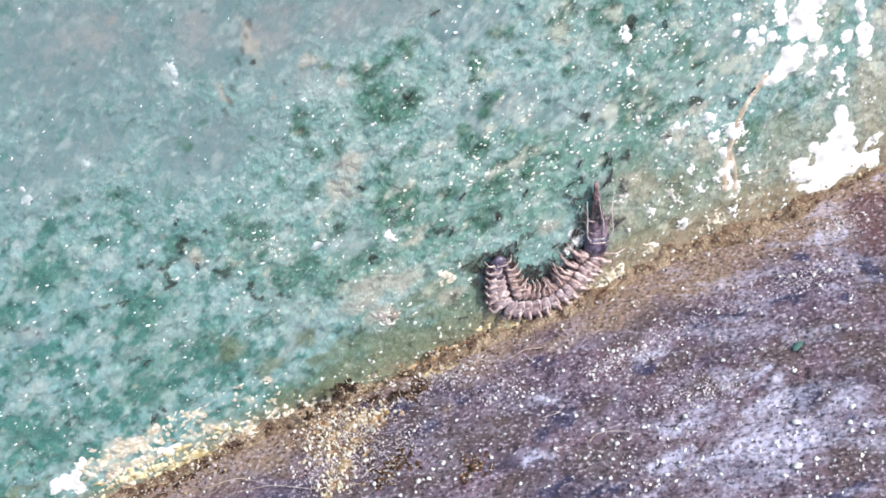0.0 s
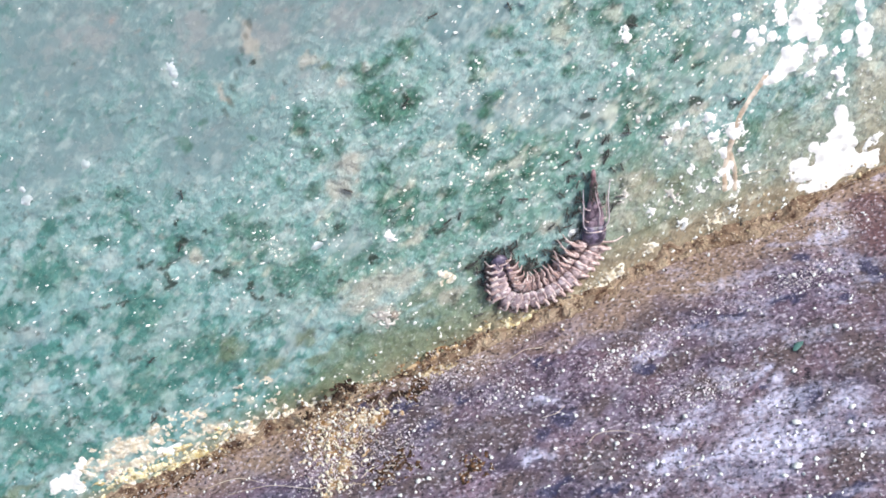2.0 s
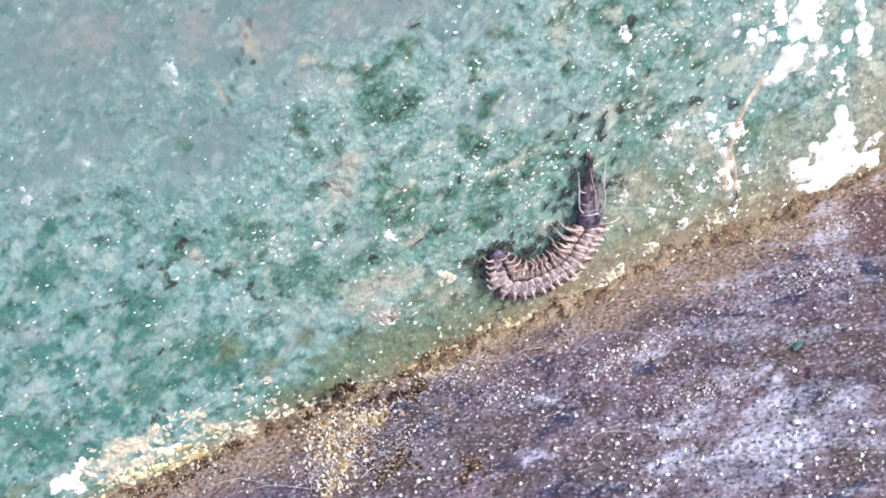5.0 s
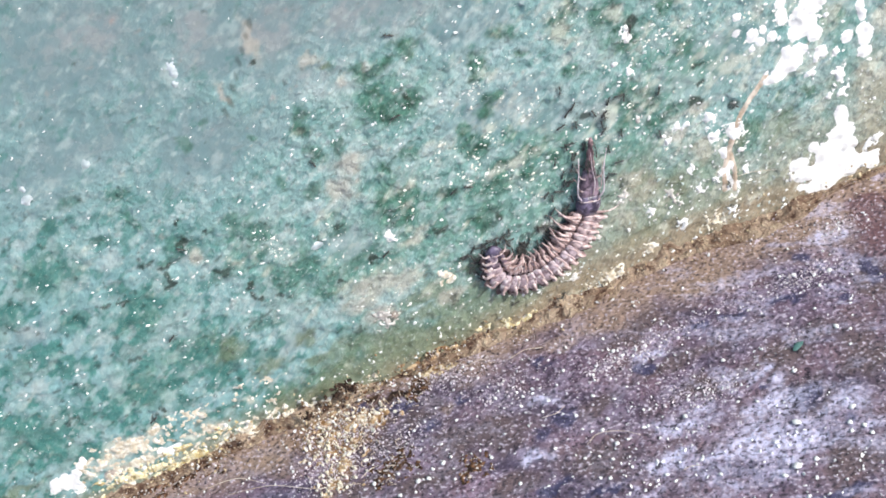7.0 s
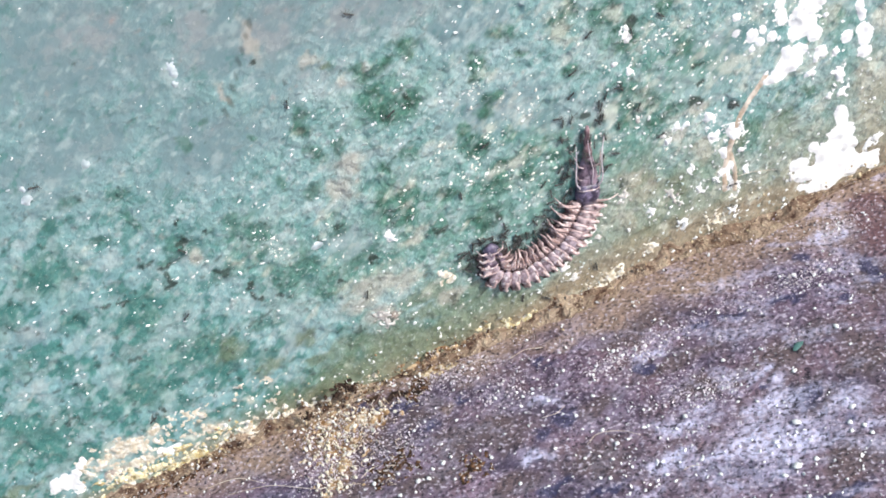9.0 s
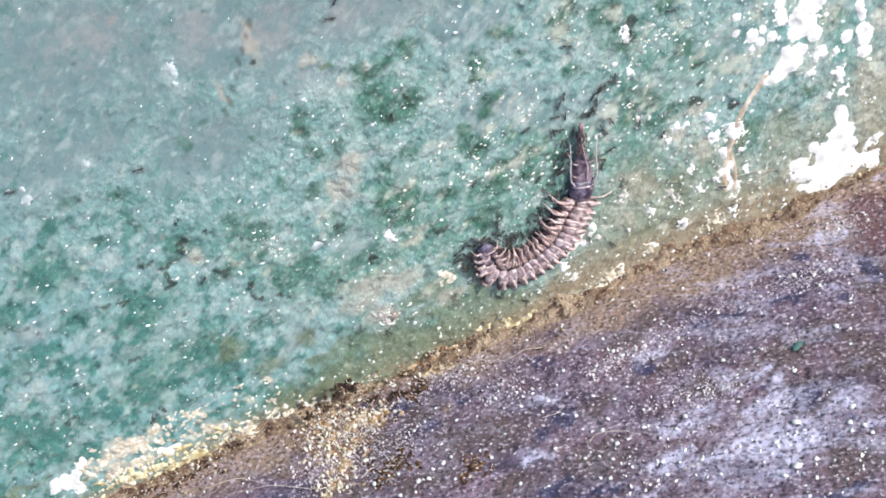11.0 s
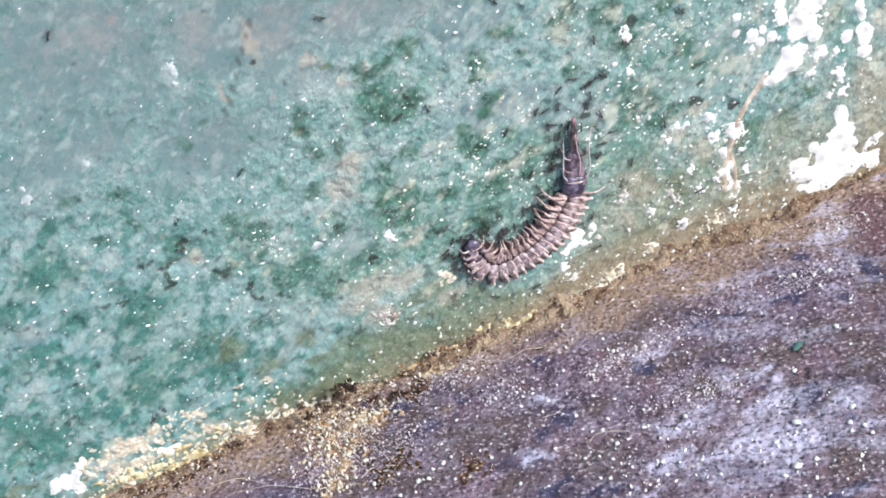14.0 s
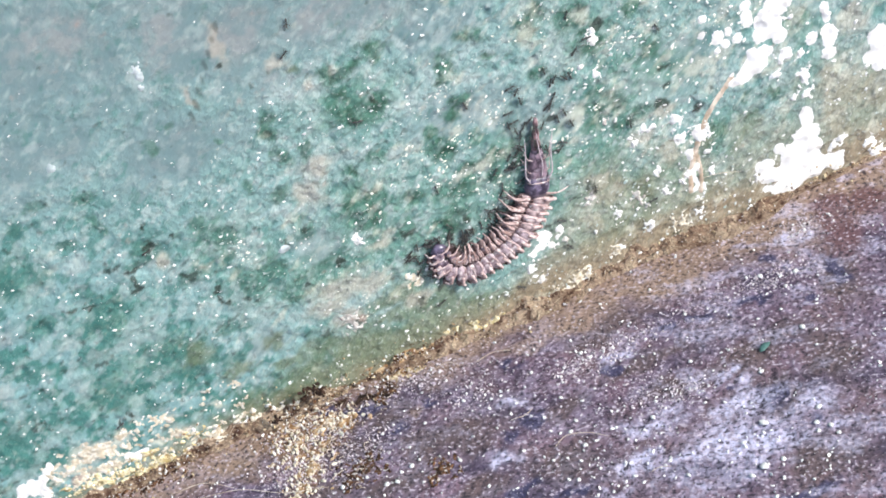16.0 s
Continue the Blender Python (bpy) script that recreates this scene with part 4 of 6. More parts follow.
def crust(name, blobs, seed, thick, stuff, label, category="stain", rag=0.45, step=0.22, flat=False, tear=1.9, bare=0.0):
    """A raised ragged crust on the wall, or flat on the ground, made of some soft round patches (mm)."""
    u0, u1 = min(b[0] - 2.2 * b[2] for b in blobs), max(b[0] + 2.2 * b[2] for b in blobs)
    v0, v1 = min(b[1] - 2.2 * b[3] for b in blobs), max(b[1] + 2.2 * b[3] for b in blobs)
    a, b = np.arange(u0, u1, step), np.arange(v0, v1, step)
    A, B = np.meshgrid(a, b)
    f = patches(A, B, blobs) - 0.42 - bare + rag * (cloud(A, B, tear, seed, 4) - 0.5) * 2.4
    f[0, :] = f[-1, :] = -1
    f[:, 0] = f[:, -1] = -1
    lift = thick * np.tanh(f * 3) + 0.8 * thick * (cloud(A, B, 0.8, seed + 9, 2) - 0.5) * (f > 0) + 0.05
    D = (ground_relief(A, B) if flat else wall_relief(A, B)) + lift
    bm = bmesh.new()
    verts = {}

    def at(j, i):
        if (j, i) not in verts:
            spot = (A[j, i], B[j, i], D[j, i]) if flat else (A[j, i], -D[j, i], B[j, i])
            verts[j, i] = bm.verts.new(Vector(spot) * MM)
        return verts[j, i]
    near = f > -0.12
    for j in range(len(b) - 1):
        for i in range(len(a) - 1):
            if near[j, i] or near[j + 1, i] or near[j, i + 1] or near[j + 1, i + 1]:
                bm.faces.new((at(j, i), at(j, i + 1), at(j + 1, i + 1), at(j + 1, i)))
    me = bpy.data.meshes.new(name)
    bm.to_mesh(me)
    me.shade_smooth()
    me.materials.append(stuff)
    return tagged(new(name, me), label, category)


for k, (blobs, label) in enumerate((
        (SPLASH_A, "large ragged white lime splash on the green wall"), (SPLASH_B, "slanting white lime streak on the green wall"),
        (SPLASH_C, "flaking white lime patch on the green wall"), (SPLASH_D, "narrow white lime drip on the green wall"),
        (SPLASH_E, "white lime patch beside other splashes"), (SPLASH_F, "star-shaped white lime spot above the dirt"),
        (SPLASH_G, "small oval white lime spot above the dirt"), (SPLASH_H, "bright white scraped patch below the dead centipede"),
        (SPLASH_I, "small white lime spots on the green wall"), (SPLASH_J, "small curled white fleck on the green wall"),
        (SPLASH_K, "cream lime flecks along the wall's foot"), (SPLASH_L, "round white lime dot beside the dry root"),
        (SPLASH_Q, "crumbly whitish lime crust above the dirt"),
        (SPLASH_R, "whitish lime grains along the dry rootlet"),
        (SPLASH_M, "faint white fleck on the painted wall"), (SPLASH_N, "faint white scratch on the painted wall"),
        (SPLASH_O, "faint white spot on the painted wall"), (SPLASH_P, "small white fleck on the painted wall"),
        (SPLASH_S, "broken cream-white lime crust above the dirt"))):
    tagged(crust("lime_splash", blobs, 200 + 17 * k, 0.05 if k in (12, 18) else 0.08, CREAM if k == 18 else CHALKY if k > 12 and k != 13 else CREAM if k in (9, 10, 12) else WHITE, label, "stain", (1.5 if k == 12 else 1.25 if k == 18 else 0.35 if k == 8 else 0.16 if k in (1, 2) else 0.14 if k == 5 else 0.6 if k == 7 else 1.0 if k in (9, 10) else 0.7 if k > 7 else 0.26) + 0.04 * (k % 4),
                 0.16 if k > 6 else 0.2, False, 0.75 if k in (5, 12) else 1.0 if k > 6 else 1.7, 0.42 if k == 18 else 0.3 if k in (10, 12) else 0.22 if 14 <= k <= 17 else 0.0), group="white splashes on the wall")

for k, oval_spot in enumerate(OVALS):
    tagged(crust("lime_spot", [oval_spot], 1900 + 23 * k, 0.16, WHITE, "small bright white lime spot on the green wall", "lime spot", 0.9, 0.12, False, 0.7),
           group="small lime spots on the wall")
for k, blobs in enumerate(FLECKS):
    tagged(crust("lime_fleck", blobs, 1300 + 19 * k, 0.16, CREAM if blobs[0][1] < 4 else DULL if k % 3 == 0 else WHITE, "cream-white crumbly lime fleck on the green wall", "lime fleck", 1.1, 0.12, False, 0.55),
           group="cream flecks on the wall")
for k, blobs in enumerate((LICHEN_A, LICHEN_B, LICHEN_C, LICHEN_D, LICHEN_E, LICHEN_F, LICHEN_G, LICHEN_H)):
    tagged(crust("lichen_crust", blobs, 700 + 13 * k, 0.22, LEMON if k in (0, 1, 4) else CREAM if k in (2, 3, 5) else GOLDEN if k == 6 else YELLOW, "crumbly pale yellow lichen crust at the wall's foot", "lichen", 1.25, 0.17, False, 0.9),
           group="lichen along the wall's foot")
for k, (blobs, stuff, label) in enumerate((
        (CRUST_A, GOLDEN, "yellowish crumbly crust on the dark ground"), (CRUST_B, GOLDEN, "thin yellowish crust on the dark ground"),
        (CRUST_C, RUSTY, "rust-brown crumbly spot on the dark ground"), (CRUST_D, RUSTY, "small rust-brown spot on the dark ground"),
        (CRUST_E, RUSTY, "dark rust-brown clump in the corner"), (CRUST_F, RUSTY, "rust-brown clump in the corner"),
        (CRUST_G, GOLDEN, "faint yellowish crust beside the corner"), (CRUST_H, RUSTY, "brown crust beside the corner"),
        (CRUST_I, YELLOW, "orange-brown crumbly clump in the corner"), (CAVITY_A, BLACKISH, "blackish crust clump in the corner"),
        (CAVITY_B, BLACKISH, "blackish crust clump by the corner"), (CAVITY_C, BLACKISH, "small blackish crust clump by the corner"))):
    tagged(crust("ground_crust", blobs, 800 + 13 * k, 0.14, stuff, label, "crust", 1.5 if stuff is RUSTY else 0.9 if stuff is BLACKISH else 1.4 if stuff is GOLDEN else 1.15, 0.13, True, 0.6 if stuff is RUSTY else 1.25 if stuff is GOLDEN else 0.95, 0.4 if stuff is GOLDEN else 0.0), group="crusts on the ground")


# ---- tubes ----
def tube(bm, points, radii, sides=6):
    """A tapered tube through the points (metres)."""
    rings = []
    for k, p in enumerate(points):
        p = Vector(p)
        d = (Vector(points[min(k + 1, len(points) - 1)]) - Vector(points[max(k - 1, 0)])).normalized()
        side = d.cross(Vector((0.3, 0.5, 0.81))).normalized()
        other = d.cross(side)
        rings.append([bm.verts.new(p + (side * math.cos(a) + other * math.sin(a)) * radii[k])
                      for a in (2 * math.pi * j / sides for j in range(sides))])
    for lo, hi in zip(rings, rings[1:]):
        for j in range(sides):
            bm.faces.new((lo[j], lo[(j + 1) % sides], hi[(j + 1) % sides], hi[j]))
    bm.faces.new(rings[0][::-1])
    bm.faces.new(rings[-1])


def finish(name, bm, stuff, parent=None, label=""):
    bmesh.ops.recalc_face_normals(bm, faces=bm.faces[:])
    me = bpy.data.meshes.new(name)
    bm.to_mesh(me)
    bm.free()
    me.shade_smooth()
    me.materials.append(stuff)
    ob = new(name, me)
    ob.parent = parent
    return tagged(ob, label)


# ---- grit ----
def pebbles(name, count, put, stuff, seed, small, large, lay=None, rare=4):
    """Many tiny angular grains in one mesh; put gives the place of each in mm."""
    rng = random.Random(seed)
    ball = bmesh.new()
    bmesh.ops.create_icosphere(ball, subdivisions=1, radius=1)
    base = [v.co.copy() for v in ball.verts]
    faces = [tuple(v.index for v in f.verts) for f in ball.faces]
    ball.free()
    points, tris = [], []
    for _ in range(count):
        p = put(rng)
        if p is None:
            continue
        size = (small + (large - small) * rng.random() ** rare) * (p[3] if len(p) > 3 else 1)
        p = p[:3]
        turn = Euler([rng.uniform(0, 6.3) for _ in range(3)]).to_matrix()
        if lay is not None:
            turn = Euler((0, -radians(rng.gauss(lay, 40)), 0)).to_matrix()
        k = len(points)
        for q in base:
            long, flat, slim = (1.3, 0.75, 0.8) if lay is None else (1.2, 0.4, 0.74)
            points.append((Vector(p) + turn @ (Vector((q.x * long, q.y * flat, q.z * slim)) * size * rng.uniform(0.45, 1.4))) * MM)
        tris += [tuple(k + i for i in f) for f in faces]
    me = bpy.data.meshes.new(name)
    me.from_pydata([tuple(p) for p in points], [], tris)
    me.materials.append(stuff)
    return new(name, me)


def on_ground(rng):
    u, w = rng.uniform(-75, 72), -62 * rng.random() ** 0.9
    keep = 0.28 + 0.5 * float(patches(np.array([u]), np.array([w]), BLOOM)[0])
    keep *= 0.15 + 1.7 * float(ramp(cloud(np.array([u]), np.array([w]), 4, 171, 3, 5, 1.8), 0.4, 0.65)[0])
    keep *= 1 - (0.85 if u > -4 else 0.4) * float(ramp(np.array([w]), -11, -3)[0])
    return (u, w, float(ground_relief(np.array([u]), np.array([w]))[0]) + 0.05) if rng.random() < keep else None


def on_face(rng):
    u, v = rng.uniform(-80, 75), 95 * rng.random()
    far = float(patches(np.array([u]), np.array([v]), HAZE[:3])[0])
    thick = float(cloud(np.array([u]), np.array([v]), 9, 151, 2, 35, 1.6)[0])
    thick = float(ramp(np.array([thick]), 0.3, 0.65)[0]) * (1 - far * 0.85) * (0.7 + 0.3 * float(ramp(np.array([u]), -38, 5)[0]))
    return (u, -float(wall_relief(np.array([u]), np.array([v]))[0]) + 0.02, v, 1 - 0.55 * far) if rng.random() < 0.06 + 0.94 * thick else None


def in_corner(rng):
    u, s = rng.uniform(-75, 75), rng.random()
    if rng.random() > 0.12 + 0.88 * ramp(-u, -5, 18) * value_noise(np.array([u]), np.array([0.0]), 4, 9)[0] * 1.4:
        return None
    return (u, -0.5 - 6 * (1 - s) ** 2 * rng.random(), 0.2 + 6.5 * s * s * rng.random())


tagged(pebbles("sand_grains", 14000, on_ground, GRIT, 1, 0.045, 0.33, None, 3.5), "fine white sand grains scattered over the ground", "sand", kind="stuff")


def in_spots(rng):
    u, w, a, b = rng.choice(PINK_SPOTS)
    u, w = rng.gauss(u, a * 1.25), min(rng.gauss(w, b * 1.35), -1.0)
    return u, w, float(ground_relief(np.array([u]), np.array([w]))[0]) + 0.03


tagged(pebbles("pink_grit", 5200, in_spots, PINKISH, 12, 0.05, 0.24), "fine pinkish-white grit clinging to the ground", "grit", kind="stuff")
# highlights of the glossy wall, added as pale grains
tagged(pebbles("glint_specks", 11500, on_face, SPECK, 2, 0.05, 0.38, 34), "tiny white specks added for the glints on the wall's glossy bumps", "grit", kind="stuff")
tagged(pebbles("yellow_crumbs", 1400, in_corner, YELLOW, 3, 0.07, 0.32), "yellow lichen crumbs in the wall's corner", "crumbs", kind="stuff")
tagged(pebbles("pale_crumbs", 800, in_corner, GRIT, 4, 0.07, 0.30), "pale lime crumbs in the wall's corner", "crumbs", kind="stuff")


def on_crust(rng):
    u, w, a, b = rng.choice(CRUST_A + CRUST_B + CRUST_G)
    u, w = rng.gauss(u, a * 0.85), min(rng.gauss(w, b * 0.95), -0.6)
    return u, w, float(ground_relief(np.array([u]), np.array([w]))[0]) + 0.12


tagged(pebbles("cream_crumbs", 420, on_crust, CREAM, 14, 0.10, 0.42, None, 2), "cream and straw-coloured crumbs on the golden crust", "crumbs", kind="stuff")


def in_clump(rng):
    u, v, r = rng.choice(CLUMPS)
    return rng.gauss(u, r * 0.6), -2.5 - 0.7 * rng.random(), v + rng.gauss(0, r * 0.35)


def along_bank(rng):
    u = rng.uniform(-50, 70)
    s = rng.random()
    return (u, -0.6 - 3.5 * (1 - s) * rng.random(), 0.3 + 2.2 * s) if rng.random() < float(ramp(cloud(np.array([u]), np.array([s * 4]), 4, 211, 3, 0), 0.4, 0.62)[0]) * (1 - 0.8 * float(ramp(np.array([u]), 10, 35)[0])) else None


tagged(pebbles("dark_crumbs", 900, in_clump, BLACKISH, 9, 0.10, 0.45), "dark rust-brown crumb clumps in the wall's corner", "crumbs", kind="stuff")
tagged(pebbles("brown_crumbs", 1100, along_bank, RUSTY, 10, 0.07, 0.34), "loose dark brown crumbs along the wall's foot", "crumbs", kind="stuff")


def dry_hairs():
    """Matted hair-fine dry fibres over the crust by the corner, joined."""
    r = random.Random(31)
    bm = bmesh.new()
    for _ in range(170):
        u, w = r.gauss(-23.5, 4.2), -abs(r.gauss(7, 6))
        a, n = r.uniform(0, 6.3), r.uniform(0.2, 0.7)
        line = []
        for k in range(5):
            z = float(ground_relief(np.array([u]), np.array([w]))[0]) + 0.18 + 0.15 * math.sin(k * 0.8)
            line.append(Vector((u, w, z)) * MM)
            a += r.uniform(-0.6, 0.6)
            u, w = u + n * 0.4 * math.cos(a), min(w + n * 0.4 * math.sin(a), -0.5)
        tube(bm, line, [r.uniform(0.04, 0.075) * MM] * 5, 4)
    return finish("dry_hairs", bm, FIBRE)


tagged(dry_hairs(), "matted hair-fine golden fibres on the crust by the corner", "fibres", kind="stuff")


def near_foot(rng):
    u = rng.uniform(-58, 58)
    v = 0.8 + (9 if u > 4 else 5) * rng.random() ** 1.4
    if u < 4 and rng.random() > 1.5 * float(ramp(cloud(np.array([u]), np.array([v]), 4, 241, 3, 0), 0.42, 0.65)[0]):
        return None
    return (u, -float(wall_relief(np.array([u]), np.array([v]))[0]) - 0.05, v)


tagged(pebbles("lime_flecks", 150, near_foot, WHITE, 6, 0.08, 0.50, 35), "cream lime flecks scattered low on the wall", "lime flecks", kind="stuff")


def mid_wall(rng):
    u, v, a, b = rng.choice(GLINTS)
    u, v = rng.gauss(u, a * 0.7), rng.gauss(v, b * 0.7)
    thick = float(ramp(cloud(np.array([u]), np.array([v]), 4, 191, 3, 40, 1.5), 0.38, 0.6)[0])
    return (u, -float(wall_relief(np.array([u]), np.array([v]))[0]), v) if rng.random() < thick and v > 3 else None


# shiny spots of the paint, built as ivory grains
tagged(pebbles("bright_glints", 2100, mid_wall, IVORY, 8, 0.05, 0.36, 32), "ivory grains that stand in for bright glints on the green paint", "grit", kind="stuff")


def bright_side(rng):
    u, v = 34 + 40 * rng.random() ** 0.8, 6 + 45 * rng.random()
    thick = float(ramp(cloud(np.array([u]), np.array([v]), 6, 181, 3, 40, 1.5), 0.4, 0.6)[0])
    return (u, -float(wall_relief(np.array([u]), np.array([v]))[0]), v) if rng.random() < thick else None


# the larger glints on this side, added as white grains
tagged(pebbles("lime_spatter", 260, bright_side, WHITE, 7, 0.10, 0.40, 40), "white grains that stand in for glints round the larger splashes", "lime spatter", kind="stuff")


def stone(size, seed):
    """One rounded, uneven sand grain."""
    rng = random.Random(seed)
    bm = bmesh.new()
    bmesh.ops.create_icosphere(bm, subdivisions=2, radius=size * MM)
    for v in bm.verts:
        n = noise.noise(v.co.normalized() * 1.4 + Vector((seed, 0, 0)))
        v.co *= 1 + 0.55 * n
        v.co.z *= 0.5
        v.co.x *= 1.25
    me = bpy.data.meshes.new("sand_grain")
    bm.to_mesh(me)
    me.shade_smooth()
    me.materials.append(GRIT)
    return me


stones = [stone(1.0, k) for k in range(5)]
for k, (u, w, size) in enumerate(SAND_FAR + SAND_NEAR):
    ob = new("sand_grain", stones[k % 5])
    z = float(ground_relief(np.array([u]), np.array([w]))[0])
    ob.matrix_world = pose(u * MM, w * MM, (z + size * 0.3) * MM, 0, 0, 71 * k) @ Matrix.Scale(size * 0.62, 4)
    tagged(ob, "coarse white sand grain lying on the dark ground", "sand grain", "coarse sand grains")

chip = new("paint_chip", stones[2])
chip.matrix_world = pose(40.9 * MM, -27.1 * MM, 0.1 * MM, 8, 0, 30) @ Matrix.Diagonal((0.75, 0.5, 0.2, 1))
chip.data = chip.data.copy()
chip.data.materials[0] = mottled("teal_paint_chip", (0.05, 0.13, 0.12), (0.10, 0.21, 0.19), 900, 0.6)
tagged(chip, "small flake of teal paint lying on the ground", "paint chip")


# ---- fibres ----
def curl(points, steps=6):
    """A smooth line through the points."""
    pts = [Vector(p) for p in points]
    pts = [2 * pts[0] - pts[1]] + pts + [2 * pts[-1] - pts[-2]]
    line = []
    for a, b, c, d in zip(pts, pts[1:], pts[2:], pts[3:]):
        for k in range(steps):
            t = k / steps
            line.append(0.5 * (2 * b + (c - a) * t + (2 * a - 5 * b + 4 * c - d) * t * t + (3 * b - a - 3 * c + d) * t ** 3))
    return line + [pts[-2]]


def strand(points, thick, label, name="root_fibre", category="root fibre", squash=1.0, stuff=None):
    line = curl([Vector(p) * MM for p in points])
    bm = bmesh.new()
    tube(bm, line, [thick * MM * (0.55 + 0.45 * math.sin(math.pi * (k + 1) / (len(line) + 1))) for k in range(len(line))])
    for v in bm.verts:
        v.co.y *= squash
    return tagged(finish(name, bm, stuff or FIBRE), label, category)


for k, (way, wide) in enumerate(((ROOTLET, 0.34), (BRANCH, 0.27))):
    line = curl([(u, v, 0) for u, v in way], 8)
    crust("dry_rootlet", [(p.x, p.y, wide, wide * 1.1) for p in line], 1777 + k, 0.05, ROOT,
          "flat pale tan dry rootlet stuck to the green wall", "rootlet", 0.16, 0.13, False, 0.9)

for points in (
        [(3.5, -20.6, 0.35), (5.6, -20.9, 0.35), (7.2, -20.3, 0.35)],
        [(7.8, -28.8, 0.35), (9.9, -27.7, 0.35), (13.0, -28.9, 0.35), (15.2, -31.0, 0.35)],
        [(-44.6, -9.7, 0.35), (-37.6, -11.5, 0.35), (-31.1, -15.8, 0.35), (-24.5, -18.4, 0.35)],
):
    strand(points, 0.05, "hair-thin pale root fibre lying on the ground")
for points in (
        [(2.4, -6.8, 0.35), (5.4, -6.3, 0.35), (7.9, -7.3, 0.35)],
        [(-47.9, -6.7, 0.35), (-42.4, -7.3, 0.35), (-38.3, -10.6, 0.35)],
        [(-24.3, -17.5, 0.35), (-22.7, -16.6, 0.35), (-21.3, -16.4, 0.35)],
        [(18.2, -39.9, 0.35), (19.5, -39.8, 0.35), (20.9, -40.4, 0.35)],
        [(-4.4, -4.7, 0.35), (-1.5, -4.4, 0.35), (-0.1, -6.0, 0.35)],
):
    strand(points, 0.05, "hair-thin pale root fibre lying on the ground")
for points in (
        [(-39.4, -0.4, -1.7), (-35.5, -0.4, 2.1), (-31.9, -0.4, 4.0)],
        [(41.2, -0.4, 11.6), (42.9, -0.4, 12.8), (44.1, -0.4, 15.5)],
        [(44.3, -0.4, 10.6), (47.4, -0.4, 10.1), (50.9, -0.4, 8.7)],
):
    strand(points, 0.038, "hair-thin pale root fibre clinging to the wall")


# ---- the dead centipede, in rigid rings ----
def on_wall(u, v, h, angle):
    """A pose on the wall: x along the angle, z out of the wall (mm, degrees)."""
    a = radians(angle)
    m = Matrix(((math.cos(a), -math.sin(a), 0), (0, 0, -1), (math.sin(a), math.cos(a), 0))).to_4x4()
    proud = float(wall_relief(np.array([u]), np.array([v]))[0])
    m.translation = Vector((u, -(h + proud * 0.5), v)) * MM
    return m


def ring_mesh(length, width, height, profile, wave=0.0, sides=18):
    """A rounded body ring along x, flat below; profile scales it from back to front."""
    bm = bmesh.new()
    rings = []
    for k, s in enumerate(profile):
        x = length * (k / (len(profile) - 1) - 0.5)
        ring = []
        for j in range(sides):
            a = 2 * math.pi * j / sides
            c, d = math.cos(a), math.sin(a)
            y = width / 2 * s * math.copysign(abs(c) ** 0.8, c)
            z = height * 0.5 * s * (1 if d > 0 else 0.7) * math.copysign(abs(d) ** 0.9, d) * (1 + wave * math.cos(6 * a))
            ring.append(bm.verts.new(Vector((x, y, z)) * MM))
        rings.append(ring)
    for lo, hi in zip(rings, rings[1:]):
        for j in range(sides):
            bm.faces.new((lo[j], lo[(j + 1) % sides], hi[(j + 1) % sides], hi[j]))
    bm.faces.new(rings[0][::-1])
    bm.faces.new(rings[-1])
    return bm


def limb(parent, name, points, thick, stuff=None, label=""):
    line = curl([Vector(p) * MM for p in points], 4)
    n = len(line) - 1
    bm = bmesh.new()
    tube(bm, line, [thick * MM * (1 - 0.65 * k / n) for k in range(n + 1)], 6)
    return finish(name, bm, stuff or LEG, parent, label)


